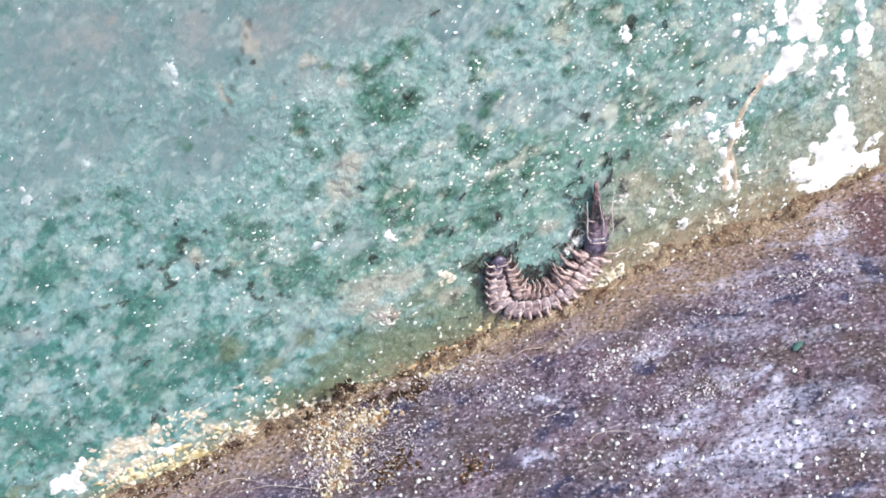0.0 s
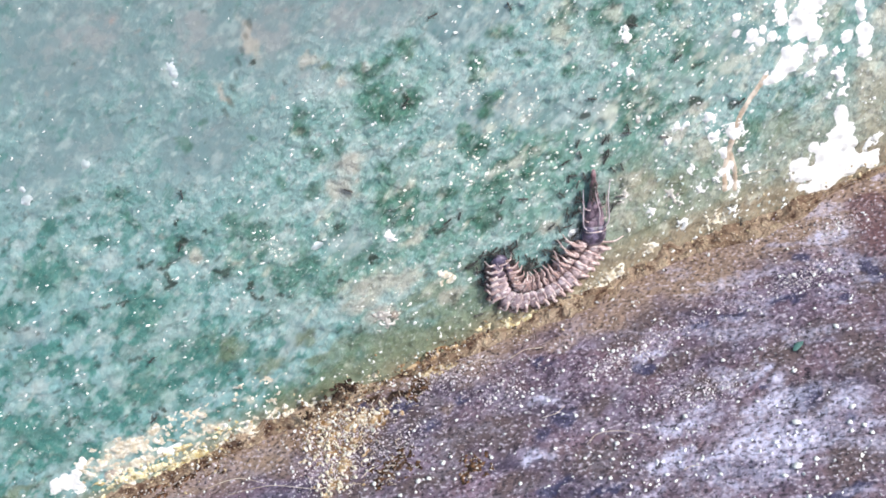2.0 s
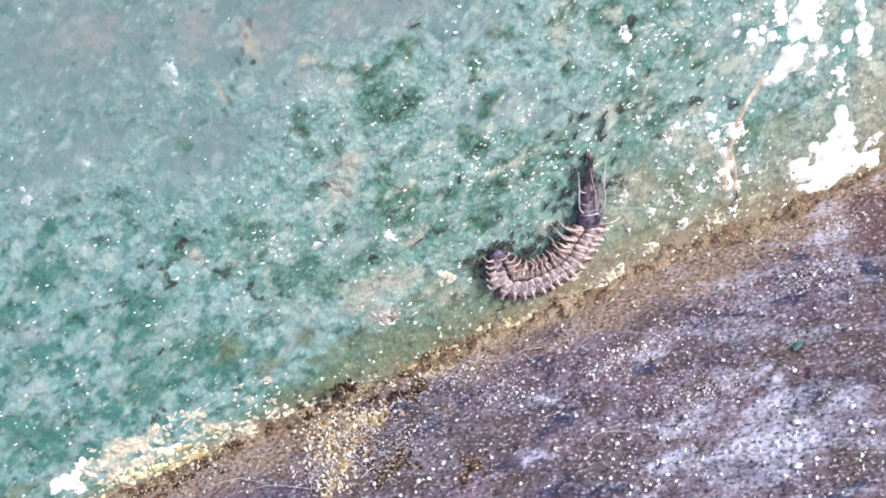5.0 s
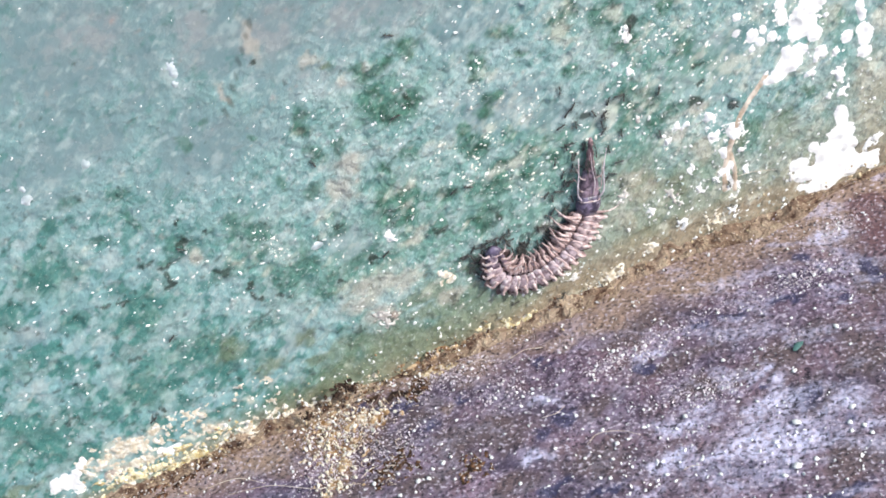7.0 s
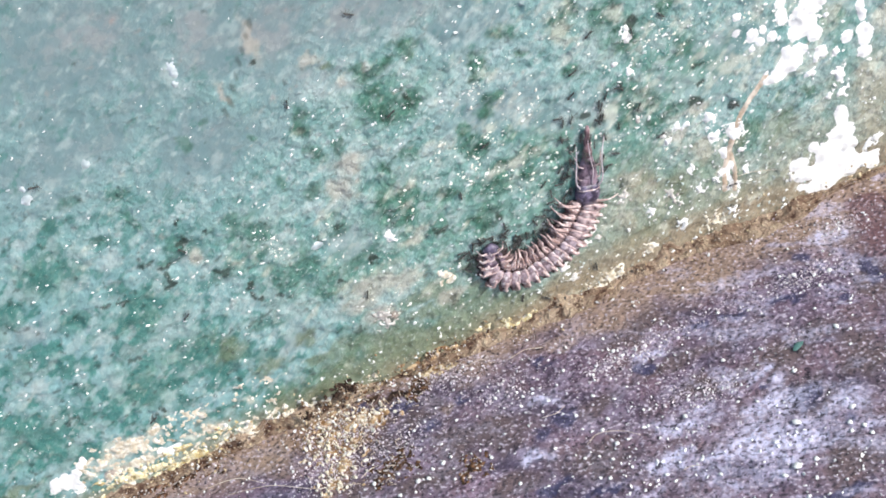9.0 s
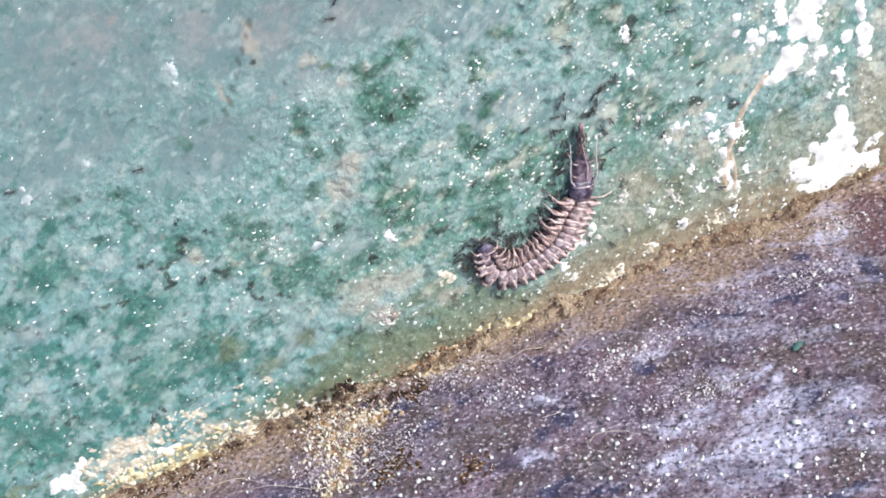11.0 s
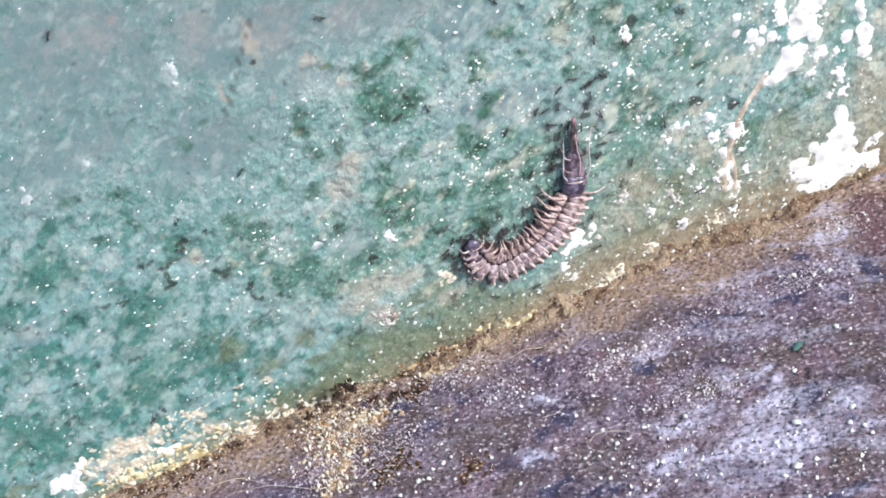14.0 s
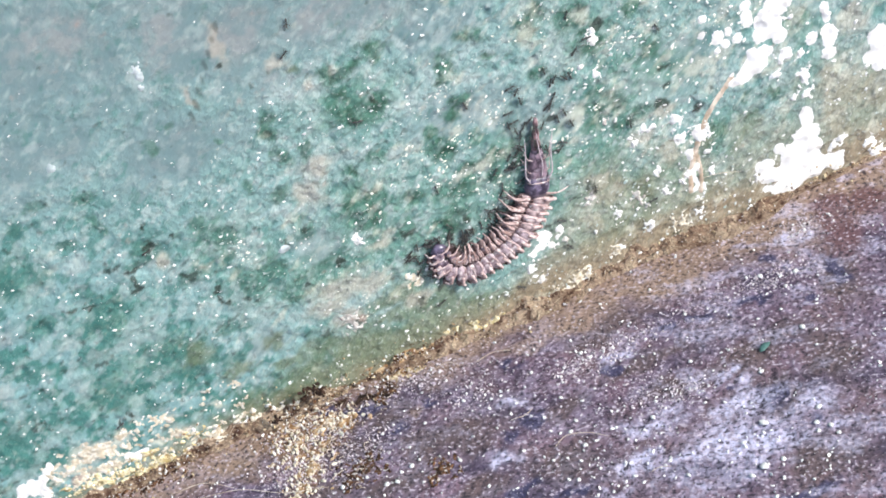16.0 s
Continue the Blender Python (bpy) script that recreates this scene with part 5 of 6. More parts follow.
RINGS = 19
centipede = tagged(new("centipede"), "dead pale brown curled centipede hauled up the wall by ants", "centipede")
pieces = []
rng = random.Random(12)
for k in range(RINGS):
    near_neck = float(ramp(np.array([k]), 13, 17)[0])
    wide = 4.7 + 0.1 * near_neck - max(0, 2.0 - 0.5 * k)
    seg = finish("body_ring", ring_mesh(1.3, wide + 2.3 - near_neck, 0.8, (0.8, 1.0, 1.0, 0.85), 0.05), BELLY, centipede)
    for s in (-1, 1):
        outer = s < 0
        scute = ring_mesh(rng.uniform(1.45, 1.65) if outer else rng.uniform(0.7, 0.95), wide * (rng.uniform(0.66, 0.74) if outer else 0.32), rng.uniform(0.8, 1.0), (0.55, 0.9, 1.0, 0.95, 0.7), 0.12, 12)
        bmesh.ops.rotate(scute, verts=scute.verts[:], matrix=Matrix.Rotation(radians(rng.uniform(-10, 10)), 3, "Z"))
        bmesh.ops.translate(scute, verts=scute.verts[:], vec=Vector((rng.uniform(-0.12, 0.12), -wide * 0.2 if outer else wide * 0.38, 0.42)) * MM)
        finish("scute", scute, SHELL if k > 13 else MAUVE_SHELL if k < 2 else PLATE if outer else HOOK, seg)
    # a raised pale rib across each joint, bowed towards the tail
    for side_at, reach, bow in ((-0.2, 0.74, 0.5), (0.36, 0.34, 0.3)):
        rib = ring_mesh(rng.uniform(0.22, 0.36), wide * reach, rng.uniform(1.02, 1.2), (0.75, 1.0, 0.75), 0.1)
        for v in rib.verts:
            v.co.x -= bow * MM * (v.co.y / (wide * reach * 0.5 * MM)) ** 2
        bmesh.ops.rotate(rib, verts=rib.verts[:], matrix=Matrix.Rotation(radians(rng.uniform(-9, 9)), 3, "Z"))
        bmesh.ops.translate(rib, verts=rib.verts[:], vec=Vector((0.55 + rng.uniform(-0.1, 0.1), wide * side_at, 0.42)) * MM)
        finish("rib", rib, SHELL, seg)
    e = wide / 2
    j = [rng.uniform(-0.3, 0.3) for _ in range(6)]
    thick = rng.uniform(0.19, 0.27)
    limb(seg, "leg", ((0.1, e * 0.55, 0.75), (0.2 + j[0], e + 0.3, 0.95), (0.35 + j[1], e + 1.1, 0.75 + j[4]), (0.15 + j[2], e + 1.75 + j[3], -0.1)), thick + 0.03, HOOK)
    limb(seg, "leg", ((0.1, -e * 0.55, 0.75), (0.35 + j[3], -e - 0.15, 0.85), (0.3 + j[4], -e - 0.55, 0.6), (-0.2 + j[5], -e - 0.85, -0.2)), thick + 0.09)
    if k in (14, 16, 18):
        limb(seg, "long_leg", ((0.3, e * 0.5, 0.8), (0.2, e + 0.9, 1.2), (0.6 - 0.2 * j[0], e + 2.0, 0.9), (0.9, e + 3.0 + j[1] * 2, -0.2)), 0.22)
    pieces.append((seg, (k + 0.5) / RINGS))
# the tail end, with dark shell and short feelers
tail = finish("tail_plate", ring_mesh(2.0, 2.6, 1.5, (0.35, 0.75, 1.0, 0.95, 0.9), 0.1), DARK_SHELL, centipede, "dark violet shiny tail plate")
for x, size in ((0.5, 2.7),):
    band = ring_mesh(0.2, size, 1.65, (0.9, 1.0, 0.9))
    bmesh.ops.translate(band, verts=band.verts[:], vec=Vector((x, 0.2, 0.02)) * MM)
    finish("band", band, LEG, tail, "pale cross band")
for s in (-1, 1):
    limb(tail, "tail_spine", ((0.1, s * 0.8, 0.6), (-0.1, s * 1.6, 0.8), (-0.5, s * 2.1, -0.2)), 0.17)
pieces.append((tail, -0.02))
# the dark fore part
head = finish("fore_ring", ring_mesh(3.6, 3.9, 2.4, (0.7, 0.95, 1.0, 0.97, 0.9), 0.08), DARK_SHELL, centipede, "dark violet glossy fore ring")
limb(head, "front_leg", ((-1.3, -1.0, 0.7), (-1.4, -2.2, 0.9), (-1.5, -3.4, 0.7), (-1.4, -4.8, 0.0)), 0.2)
band = ring_mesh(0.2, 3.7, 2.5, (0.9, 1.0, 0.9))
bmesh.ops.translate(band, verts=band.verts[:], vec=Vector((1.0, 0, 0.06)) * MM)
finish("band", band, LEG, head, "pale cross band")
fore = finish("fore_body", ring_mesh(5.4, 3.2, 2.0, (0.95, 1.0, 0.98, 0.85, 0.7, 0.5), 0.1), MAUVE_SHELL, centipede, "mottled mauve-brown fore body")
for s, reach in ((1, 4.6), (-1, 5.6)):
    limb(fore, "feeler", ((-2.4, s * 1.2, 0.7), (-0.8, s * 2.0, 1.1), (reach * 0.5, s * 1.9, 0.9), (reach, s * (1.6 if s > 0 else 2.6), -0.3)), 0.14, FEELER)
    for x in (-0.9, 1.3):
        limb(fore, "leg", ((x, s * 0.8, 0.7), (x + 0.5, s * 1.6, 0.8), (x + 1.5, s * 1.9, 0.2), (x + 2.1, s * 2.3, -0.6)), 0.1, SHELL)
limb(fore, "feeler", ((-1.6, -0.4, 1.0), (1.0, -0.5, 1.3), (3.2, -0.1, 1.1), (6.0, 0.2, 0.8)), 0.11, FEELER)
snout = finish("tip", ring_mesh(6.2, 1.7, 1.2, (1.0, 0.8, 0.9, 0.6, 0.72, 0.42, 0.5, 0.25), 0.2), RED_SHELL, centipede, "reddish brown tapering tip")
pieces += [(head, 23.0), (fore, 26.6), (snout, 31.6)]

lines = {}


def lie(t, *points):
    """Where the centipede lies at t seconds: tail to neck in eight points, three more to the tip (mm on the wall)."""
    body = [Vector(p) for p in points]
    fine = curl([(p.x, p.y, 0) for p in body], 8)
    run = [0.0]
    for a, b in zip(fine, fine[1:]):
        run.append(run[-1] + (b - a).length)
    lines[t] = (fine, run, run[7 * 8])


def along(t, s):
    """Place and heading s mm along the line at t; the line goes on straight past its ends."""
    fine, run, neck = lines[t]
    k = 0
    while k < len(run) - 2 and run[k + 1] < s:
        k += 1
    a, b = fine[k], fine[k + 1]
    p = a + (b - a) * ((s - run[k]) / (run[k + 1] - run[k]))
    lo, hi = fine[max(k - 2, 0)], fine[min(k + 3, len(fine) - 1)]
    return p.x, p.y, math.degrees(math.atan2(hi.y - lo.y, hi.x - lo.x))


# ---- ants ----
def oval(name, parent, x, z, lx, ly, lz, stuff=None):
    bm = bmesh.new()
    bmesh.ops.create_uvsphere(bm, u_segments=10, v_segments=7, radius=1, matrix=Matrix.Translation(Vector((x, 0, z)) * MM) @ Matrix.Diagonal((lx * MM, ly * MM, lz * MM, 1)))
    return finish(name, bm, stuff or ANT, parent)


def make_ant():
    """A worker of about a millimetre and a half."""
    ant = new("ant")
    oval("abdomen", ant, -0.476, 0.279, 0.344, 0.148, 0.156)
    oval("thorax", ant, 0.098, 0.279, 0.271, 0.09, 0.098)
    oval("waist", ant, -0.164, 0.271, 0.098, 0.074, 0.098)
    oval("head", ant, 0.492, 0.279, 0.205, 0.131, 0.123)
    for s in (-1, 1):
        limb(ant, "antenna", ((0.672, s * 0.082, 0.328), (0.861, s * 0.287, 0.41), (1.148, s * 0.344, 0.205)), 0.029, ANT)
        for x0, x1, x2 in ((0.246, 0.492, 0.656), (0.098, 0.123, 0.082), (-0.041, -0.328, -0.615)):
            leg = limb(ant, "leg", ((x0, s * 0.082, 0.246), (x1, s * 0.451, 0.451), (x2, s * 0.697, -0.098)), 0.029, ANT)
            leg["hip"], leg["side"] = x0, s
    return ant


first_ant = make_ant()
spare_ants = [first_ant] + [copy_thing(first_ant, Matrix()) for _ in range(146 - 1)]


def another_ant(label):
    return tagged(spare_ants.pop(), label, "ant", "ants on the wall")


STEPS = [0, 0.8, 1.6, 2.4, 3.2, 4, 5, 6, 6.8, 7.6, 8.4, 9.2, 10, 11, 11.8, 12.6, 13.4, 14.2, 15, 16]


def between(t, s, off):
    """A point beside the centipede at any time: between the lines before and after."""
    known = sorted(lines)
    lo = max(k for k in known if k <= t)
    hi = min(k for k in known if k >= t)
    f = 0 if hi == lo else (t - lo) / (hi - lo)
    got = []
    for k in (lo, hi):
        x, y, a = along(k, s)
        got.append((x - off * math.sin(radians(a)), y + off * math.cos(radians(a)), a))
    return tuple(p + (q - p) * f for p, q in zip(*got))


def haul(s, off, turn, seed, h=0.0):
    """An ant that tugs at the centipede s mm along it, off mm aside, shuffling as it goes."""
    ob = another_ant("tiny black ant tugging at the dead centipede")
    r = random.Random(seed)
    rows = []
    ds = do = 0
    for t in STEPS:
        ds = max(-0.9, min(0.9, ds + r.uniform(-0.5, 0.5)))
        do = max(-0.5, min(0.5, do + r.uniform(-0.35, 0.35)))
        x, y, a = between(t, s + ds, off + do)
        rows.append((t, on_wall(x, y, h, a + turn + r.uniform(-22, 22))))
    walk(ob, rows)
    tread(ob, 0.8, seed)


def roam(*track):
    """An ant that walks over the wall by (seconds, mm, mm), looking where it goes."""
    ob = another_ant("tiny black ant walking over the green wall")
    rows, heading = [], None
    for k, (t, u, v) in enumerate(track):
        (_, u0, v0), (_, u1, v1) = track[max(k - 1, 0)], track[min(k + 1, len(track) - 1)]
        want = math.degrees(math.atan2(v1 - v0, u1 - u0))
        heading = want if heading is None else heading + max(-75, min(75, (want - heading + 180) % 360 - 180))
        rows.append((t, on_wall(u, v, 0, heading)))
    walk(ob, rows)
    tread(ob, 0.4, len(track))


def tread(ob, pace, seed):
    """Swings an ant's six legs fore and aft, three and three by turns."""
    start = random.Random(seed).choice((-1, 1))
    legs = [c for c in ob.children if c.name.startswith("leg")]
    for n, leg in enumerate(legs):
        hip = Vector((leg["hip"], 0.08 * leg["side"], 0.25)) * MM
        sign = start * (1 if n % 2 else -1)
        rows = []
        for k in range(int(16 / pace) + 1):
            turn = Matrix.Rotation(radians(16 * sign * (1 if k % 2 else -1)), 4, "Z")
            rows.append((k * pace, Matrix.Translation(hip) @ turn @ Matrix.Translation(-hip)))
        walk(leg, rows)


# ---- a tuft of seed fluff that drifts past on the wind ----
def make_fluff():
    tuft = tagged(new("seed_fluff"), "tiny white tuft of seed fluff blown about the ground", "seed fluff")
    r = random.Random(77)
    bm = bmesh.new()
    for _ in range(700):
        d = Vector((r.gauss(0, 1), r.gauss(0, 1), r.gauss(0, 1))).normalized()
        side = d.orthogonal().normalized() * r.uniform(-0.25, 0.25)
        n = r.uniform(0.7, 1.25)
        tube(bm, [d * 0.1 * MM, (d * 1.0 + side * 0.6) * n * MM, (d * 1.9 + side * 1.2) * n * MM], [0.05 * MM, 0.045 * MM, 0.02 * MM], 3)
    finish("hairs", bm, FLUFF, tuft)
    bm = bmesh.new()
    bmesh.ops.create_uvsphere(bm, u_segments=8, v_segments=6, radius=0.8 * MM, matrix=Matrix.Diagonal((1, 1, 1.8, 1)))
    finish("seed", bm, FLUFF, tuft)
    return tuft


fluff = make_fluff()


def drift():
    """A gust lifts it, and it falls past the lens to the ground."""
    near = STILL @ pose(0.0073, -0.0005, -0.13)
    spot = near.translation
    fall = (STILL.to_3x3() @ Vector((0.12, -1, 0))).normalized()
    lying, landed = Vector((0.16, -0.3, 0.0018)), Vector((spot.x - 0.05, -0.175, 0.0018))
    rows = [(0.0, lying), (14.6, lying), (14.7, lying), (14.9, Vector((0.13, -0.2, 0.2))), (15.0, spot - fall * 0.1 + Vector((0.03, 0, 0.02))), (15.1, spot - fall * 0.048),
            (15.2, spot), (15.3, spot + fall * 0.048), (15.5, landed), (15.6, landed), (16.0, landed)]
    walk(fluff, [(t, Matrix.Translation(p)) for t, p in rows])


def crawl():
    known = sorted(lines)
    base = {t: on_wall(*along(t, lines[t][2] * 0.5)[:2], 0, 0) for t in known}
    walk(centipede, [(t, base[t]) for t in known])
    for ob, s in pieces:
        rows = []
        for t in known:
            neck = lines[t][2]
            x, y, a = along(t, s * neck if s < 1.5 else neck + (s - 21.2))
            rows.append((t, base[t].inverted() @ on_wall(x, y, 0.75, a)))
        walk(ob, rows)


def motions():
    # the centipede's line, time by time
    lie(0, (6.8, 13.5), (6.2, 9.8), (6.1, 6.1), (8.6, 4.1), (12.1, 3.3), (15.7, 4.4), (18.3, 6.3), (20.7, 7.8), (22.5, 12.2), (23.9, 18.4), (25.2, 23.3))
    lie(2, (6.9, 13.7), (6.5, 10.0), (6.6, 7.6), (9.0, 5.7), (12.7, 5.5), (16.3, 6.5), (18.8, 8.2), (21.0, 10.0), (22.5, 14.5), (23.9, 20.1), (25.5, 26.0))
    lie(4, (7.1, 14.3), (6.8, 11.0), (7.0, 9.1), (9.5, 7.3), (13.2, 7.1), (16.7, 7.9), (19.3, 10.1), (21.4, 12.2), (22.5, 16.8), (23.7, 21.9), (25.2, 27.7))
    lie(6.5, (6.7, 15.5), (6.6, 12.1), (7.3, 10.3), (10.0, 8.9), (13.8, 9.2), (17.5, 10.7), (19.8, 13.1), (21.6, 15.2), (23.1, 20.0), (24.6, 24.8), (26.3, 31.0))
    lie(9, (6.4, 16.3), (6.2, 12.9), (7.2, 11.4), (10.0, 10.4), (13.8, 11.0), (17.6, 12.7), (20.1, 15.2), (22.2, 17.9), (23.4, 22.1), (24.7, 26.9), (26.3, 33.1))
    lie(11.5, (5.5, 17.0), (5.6, 13.6), (6.5, 12.2), (9.4, 11.4), (13.3, 12.1), (16.7, 13.9), (19.3, 16.9), (21.3, 19.2), (22.7, 23.6), (23.9, 28.4), (25.4, 34.3))
    lie(13, (4.8, 17.9), (5.3, 14.6), (6.3, 13.0), (9.2, 12.5), (13.1, 13.2), (16.6, 15.2), (19.2, 17.5), (21.2, 19.9), (22.6, 24.2), (23.9, 29.0), (25.5, 35.1))
    lie(15, (3.9, 18.7), (4.3, 15.5), (5.7, 13.8), (8.5, 13.3), (12.5, 14.2), (15.9, 15.8), (18.3, 18.2), (20.3, 20.6), (21.6, 24.7), (22.8, 29.6), (24.2, 35.9))
    lie(16, (3.9, 18.2), (4.4, 15.2), (5.7, 13.8), (8.5, 13.3), (12.5, 14.2), (15.9, 15.8), (18.2, 18.4), (20.2, 20.9), (21.5, 25.3), (22.7, 30.1), (24.4, 36.5))
    crawl()
    drift()
    # the crew at the tail, along the inner side and round the fore part
    r = random.Random(5)
    for k in range(32):
        haul(r.uniform(-2.6, 2.0), r.uniform(-2.4, 3.2), r.choice((0, 60, 120, 200, -70)), 100 + k, 0.9 if k < 6 else 0)
    for k in range(9):
        haul(r.uniform(-2.5, 4.0), r.uniform(-4.6, -1.8), r.choice((0, 90, 150, 200, -70)), 150 + k)
    for k in range(28):
        haul(r.uniform(2, 19), 2.9 + 3.2 * r.random() ** 1.6, r.choice((-90, -60, -120, 60, 90)), 200 + k)
    for k in range(10):
        haul(r.uniform(18, 27), r.uniform(2.6, 6.0), r.choice((-90, -40, 20, 90)), 300 + k)
    for k in range(11):
        s = r.uniform(25, 35)
        haul(s, r.choice((-1, 1, 1)) * r.uniform(1.9, 4.4), r.choice((0, 20, -25, 160, 90, -90)), 400 + k)
    for k in range(14):
        haul(r.uniform(32, 43), r.uniform(-5, 5), r.choice((0, 20, -25, 180, 70, -70)), 500 + k)
    for k in range(6):
        haul(r.uniform(30, 35), r.uniform(-0.5, 0.5), r.choice((0, 180, 30)), 600 + k, 1.25)
    for k in range(6):
        haul(r.uniform(28, 34), r.choice((-1, 1)) * r.uniform(1.2, 2.6), r.choice((0, 60, -60, 180, 120)), 700 + k, 0.3)
    # ants on their own ways
    roam((0, 11.4, 58.0), (6.5, 5.6, 57.4), (7.5, 3.3, 58.9), (8.5, 1.5, 62.6), (11.3, -1.9, 63.5), (13, -2.5, 63.8), (15, -3.0, 64.4), (16, -3.0, 63.8))
    roam((0, -65.4, 58.6), (9, -57.6, 59.5), (11.3, -48.8, 57.7), (12, -46.0, 56.3), (12.5, -41.1, 62.8), (13, -40.9, 67.5), (13.5, -37.3, 72.7), (14, -34.7, 77.2), (15, -30.6, 84.0), (16, -27.6, 90.9))
    roam((0, -61.2, 60.4), (9, -46.5, 57.6), (11.3, -30.7, 53.5), (12, -20.9, 54.9), (12.5, -7.6, 59.0), (13, -1.4, 55.9), (13.5, 4.4, 50.5), (14, 5.6, 44.3), (15, 6.8, 36.4), (16, 7.0, 28.7))
    roam((0, -46.2, 22.3), (9, -37.8, 27.2), (11.5, -31.7, 33.1), (12.5, -28.6, 37.2), (13, -26.2, 42.4), (13.5, -23.2, 44.4), (14, -21.2, 46.8), (15, -12.1, 54.7), (16, -5.0, 59.6))
    roam((0, -32.7, 34.8), (2, -29.8, 47.2), (3, -28.2, 54.6), (3.5, -24.5, 64.8), (4, -23.4, 69.9), (5, -19.8, 80.5), (16, -17.3, 95.6))
    roam((0, 4.2, 47.3), (1, 3.6, 46.8), (2, 3.2, 46.6), (3, 2.9, 46.2), (4, 2.5, 46.0), (6.5, 1.3, 45.0), (9, 0.7, 45.9), (12.5, 0.9, 44.8), (14, 1.6, 44.9), (16, 0.4, 45.2))
    roam((0, -7.0, 36.3), (6.5, -11.8, 42.0), (8.5, -11.9, 50.2), (9, -11.6, 53.9), (9.2, -10.3, 55.4), (11.3, 0.9, 66.9), (16, 7.4, 76.0))
    roam((0, 36.2, 43.3), (4, 36.1, 43.7), (7, 35.6, 43.1), (9, 35.7, 42.6), (11.5, 35.5, 42.0), (12.5, 35.2, 40.9), (13.5, 34.5, 40.7), (15, 34.6, 42.9), (16, 34.0, 42.8))
    roam((0, 45.1, 49.1), (7, 38.9, 47.4), (9, 40.3, 43.3), (11.5, 42.1, 43.1), (12.5, 42.2, 42.4), (13.5, 42.4, 42.7), (14, 43.2, 42.5), (16, 44.0, 39.6))
    roam((0, 36.5, 22.9), (4, 35.7, 23.3), (7, 35.6, 23.8), (9, 35.7, 23.5), (11.5, 36.2, 23.6), (13.5, 36.6, 24.8), (16, 36.7, 25.5))
    roam((0, 50.2, 24.4), (4, 47.4, 22.9), (7, 47.3, 23.2), (13.5, 47.5, 23.2), (16, 46.6, 23.1))
    roam((0, 42.3, -1.3), (4, 44.5, 4.8), (7, 43.6, 9.5), (9, 44.1, 9.1), (11.5, 41.8, 9.8), (12.5, 40.6, 10.7), (16, 36.8, 10.2))
    roam((0, 15.4, 1.4), (4, 14.1, 1.2), (7, 14.2, 1.9), (9, 14.1, 0.9), (11.5, 13.8, 1.0), (13, 14.2, 0.6), (15, 14.6, 0.9), (16, 14.6, 1.1))
    roam((0, -1.2, 5.9), (6, 5.8, 4.4), (9, 8.3, 4.8), (11.5, 4.8, 7.2), (13, 5.8, 5.7), (15, 2.5, 8.8), (16, 1.2, 8.3))
    roam((0, 16.7, -4.5), (4, 14.6, -1.3), (9, 11.6, 2.9), (11.5, 8.3, 4.6), (13, 9.1, 6.0), (15, 12.7, 5.5), (16, 13.5, 4.8))
    roam((0, 26.2, 31.8), (1.5, 28.0, 34.8), (4, 25.0, 32.7), (7, 27.3, 32.0), (9, 27.5, 30.3), (12.5, 28.7, 27.5), (15, 29.4, 28.3), (16, 28.5, 30.1))
    roam((0, 14.3, 23.6), (2, 13.6, 22.8), (4, 13.2, 24.6), (6.5, 7.8, 28.9), (9, 5.4, 27.9), (11.5, 9.0, 29.6), (15, 15.5, 37.9), (16, 15.0, 40.5))
    roam((0, 9.4, 21.7), (2, 10.7, 24.2), (4, 17.8, 31.1), (6.5, 23.1, 32.6), (9, 26.2, 40.1), (11.5, 30.0, 35.1), (14, 30.4, 43.8), (16, 32.3, 47.7))
    roam((0, 2.1, 22.3), (2, 4.1, 24.6), (4, 7.1, 31.9), (6.5, 4.3, 28.5), (9, 11.2, 34.6), (13, 19.9, 33.8), (15, 19.5, 39.7), (16, 21.7, 40.1))
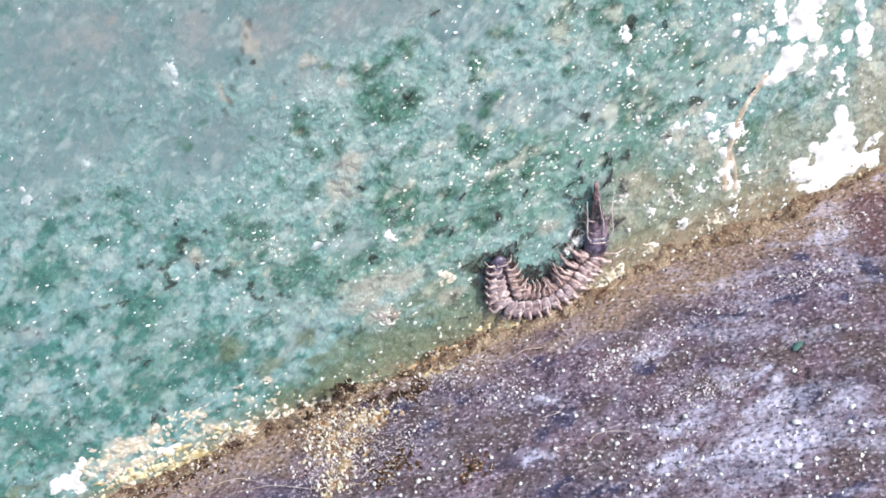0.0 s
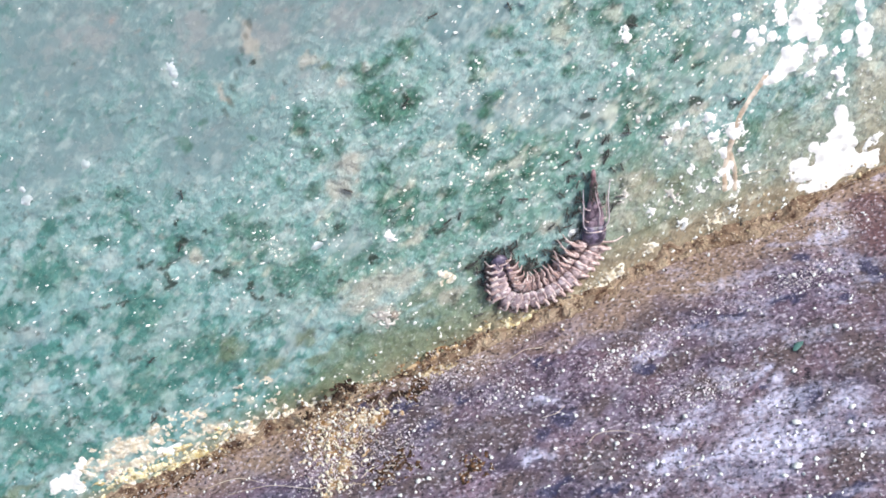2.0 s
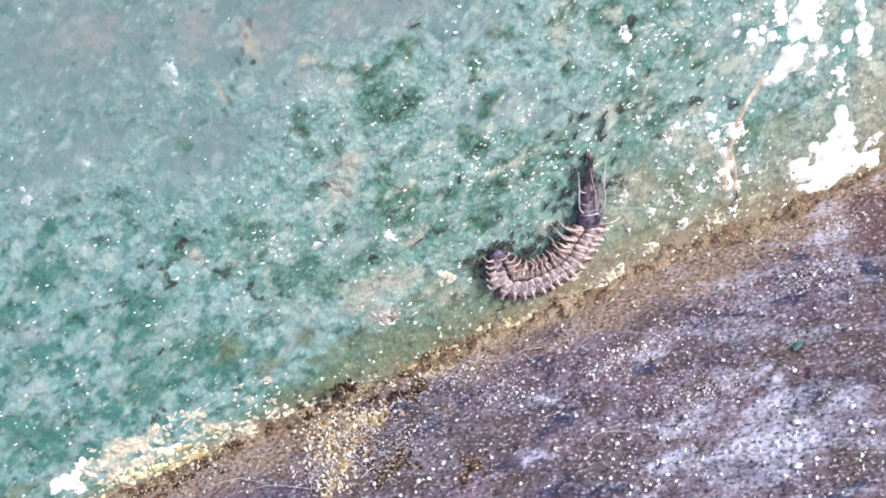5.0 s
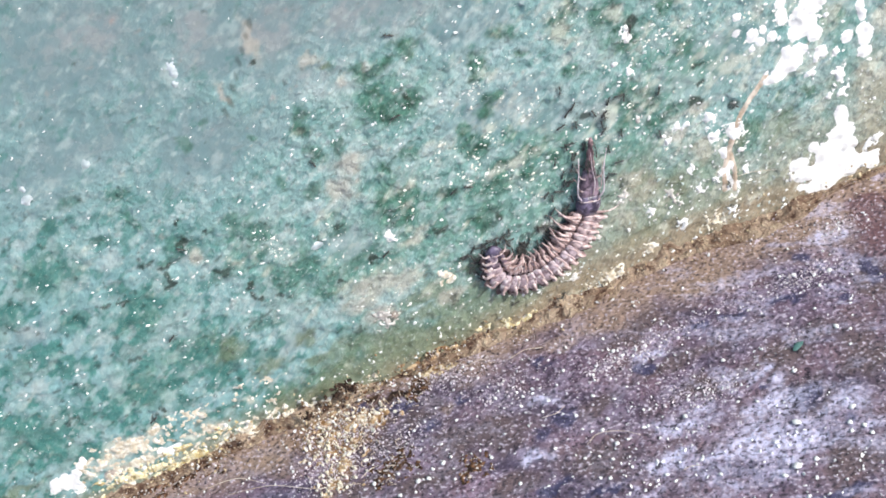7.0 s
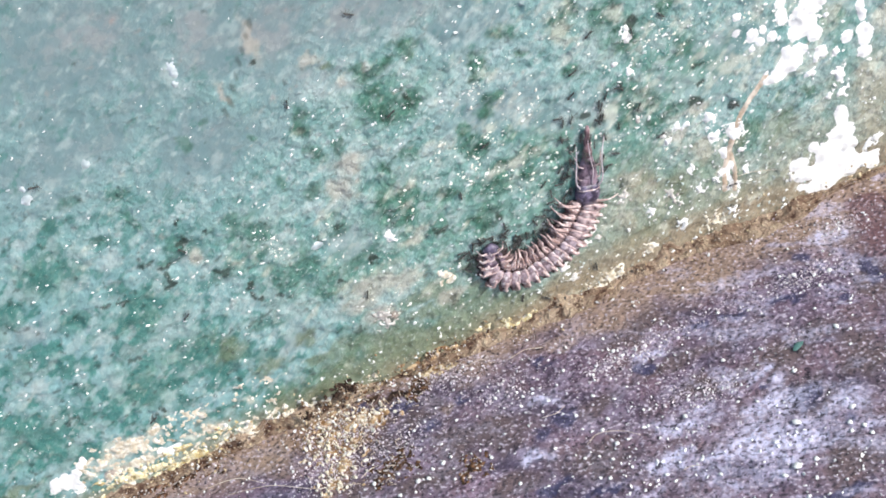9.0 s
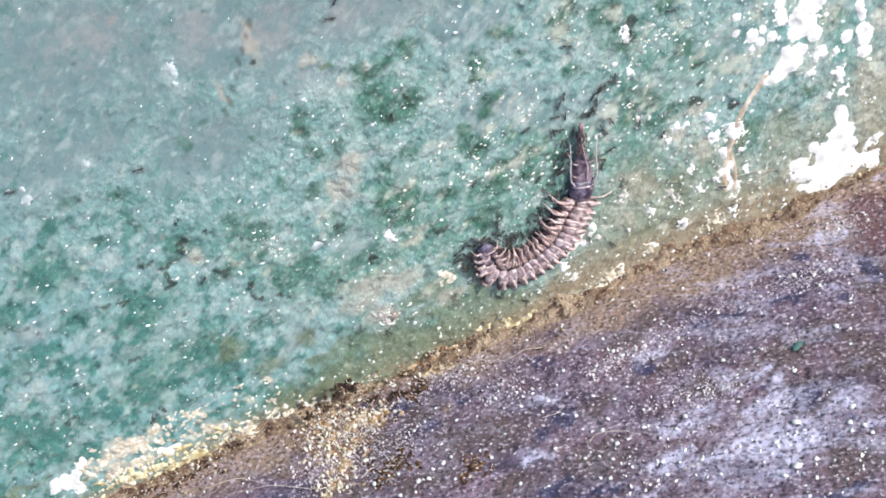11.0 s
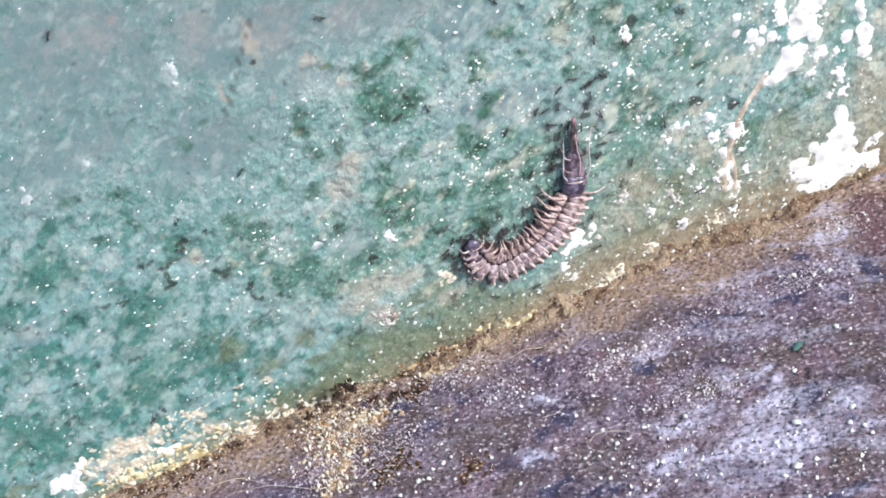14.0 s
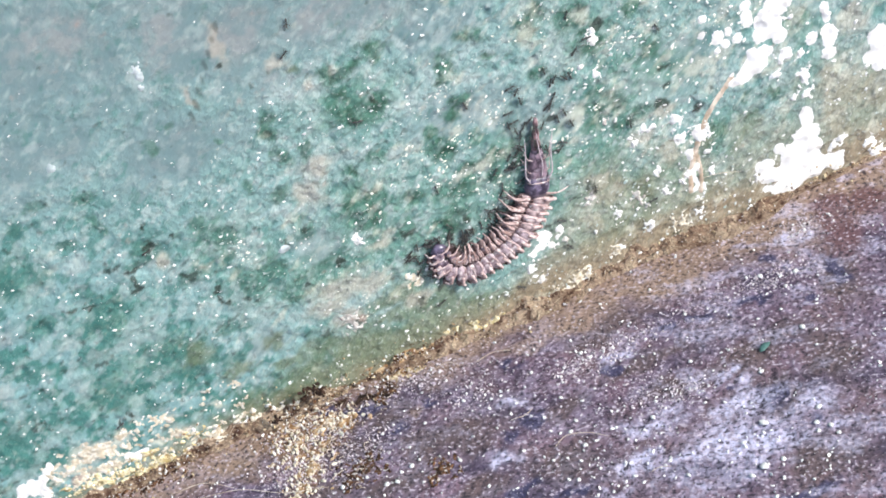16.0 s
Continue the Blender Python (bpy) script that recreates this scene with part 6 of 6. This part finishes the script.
    roam((0, 5.6, 27.7), (4, -1.1, 22.9), (6.5, -6.2, 23.7), (9, -12.9, 17.6), (11.5, -12.0, 7.1), (16, -3.3, -0.6))
    roam((0, 27.3, 23.9), (2, 27.5, 21.0), (4, 28.2, 21.8), (6.5, 27.8, 24.4), (9, 27.8, 27.5), (11.5, 27.8, 29.1), (13, 27.3, 28.8), (15, 26.8, 30.7), (16, 26.8, 31.8))
    roam((0, 20.0, 19.9), (4, 18.7, 21.8), (6.5, 19.3, 25.4), (9, 22.6, 32.6), (11.5, 23.2, 36.3), (13.5, 27.1, 37.4), (15, 27.2, 36.5), (16, 27.0, 40.5))
    roam((0, 40.7, 41.6), (0.5, 40.7, 39.2), (1.5, 41.6, 36.3), (2, 41.0, 35.3), (4, 36.2, 35.8), (7, 37.1, 31.2), (9, 33.7, 29.8), (12.5, 32.5, 23.9), (15, 29.2, 18.9), (16, 28.9, 16.8))
    roam((0, 30.4, -7.2), (9, 25.6, 0.6), (12, 23.1, 9.4), (15, 21.4, 7.9), (16, 22.5, 8.5))
    roam((0, 19.8, 61.3), (2, 20.9, 54.3), (2.5, 21.4, 49.0), (3, 23.1, 41.1), (3.5, 23.9, 39.7), (4, 25.0, 40.7), (6.4, 26.0, 42.0), (7, 23.7, 38.1), (7.5, 23.6, 38.2), (8, 23.5, 46.4), (9, 29.9, 45.0), (12.5, 24.6, 44.2), (13.5, 24.8, 39.0), (15, 30.2, 39.9), (16, 31.9, 41.5))
    roam((0, 22.6, 60.0), (9, 24.7, 56.2), (12.5, 22.3, 53.8), (13.5, 19.9, 55.2), (15, 18.8, 58.2), (16, 19.1, 61.7))
    roam((0, -21.7, 1.1), (16, -21.5, 1.6))
    roam((0, -50.0, 11.5), (16, -50.2, 11.4))
    roam((0, -33.6, 38.7), (4, -33.6, 39.2), (9, -33.6, 38.3), (16, -33.7, 39.0))
    roam((0, 20.0, -6.4), (9, 20.5, 4.8), (12, 21.2, 12.6), (15, 22.7, 14.6), (16, 22.6, 13.8))


motions()
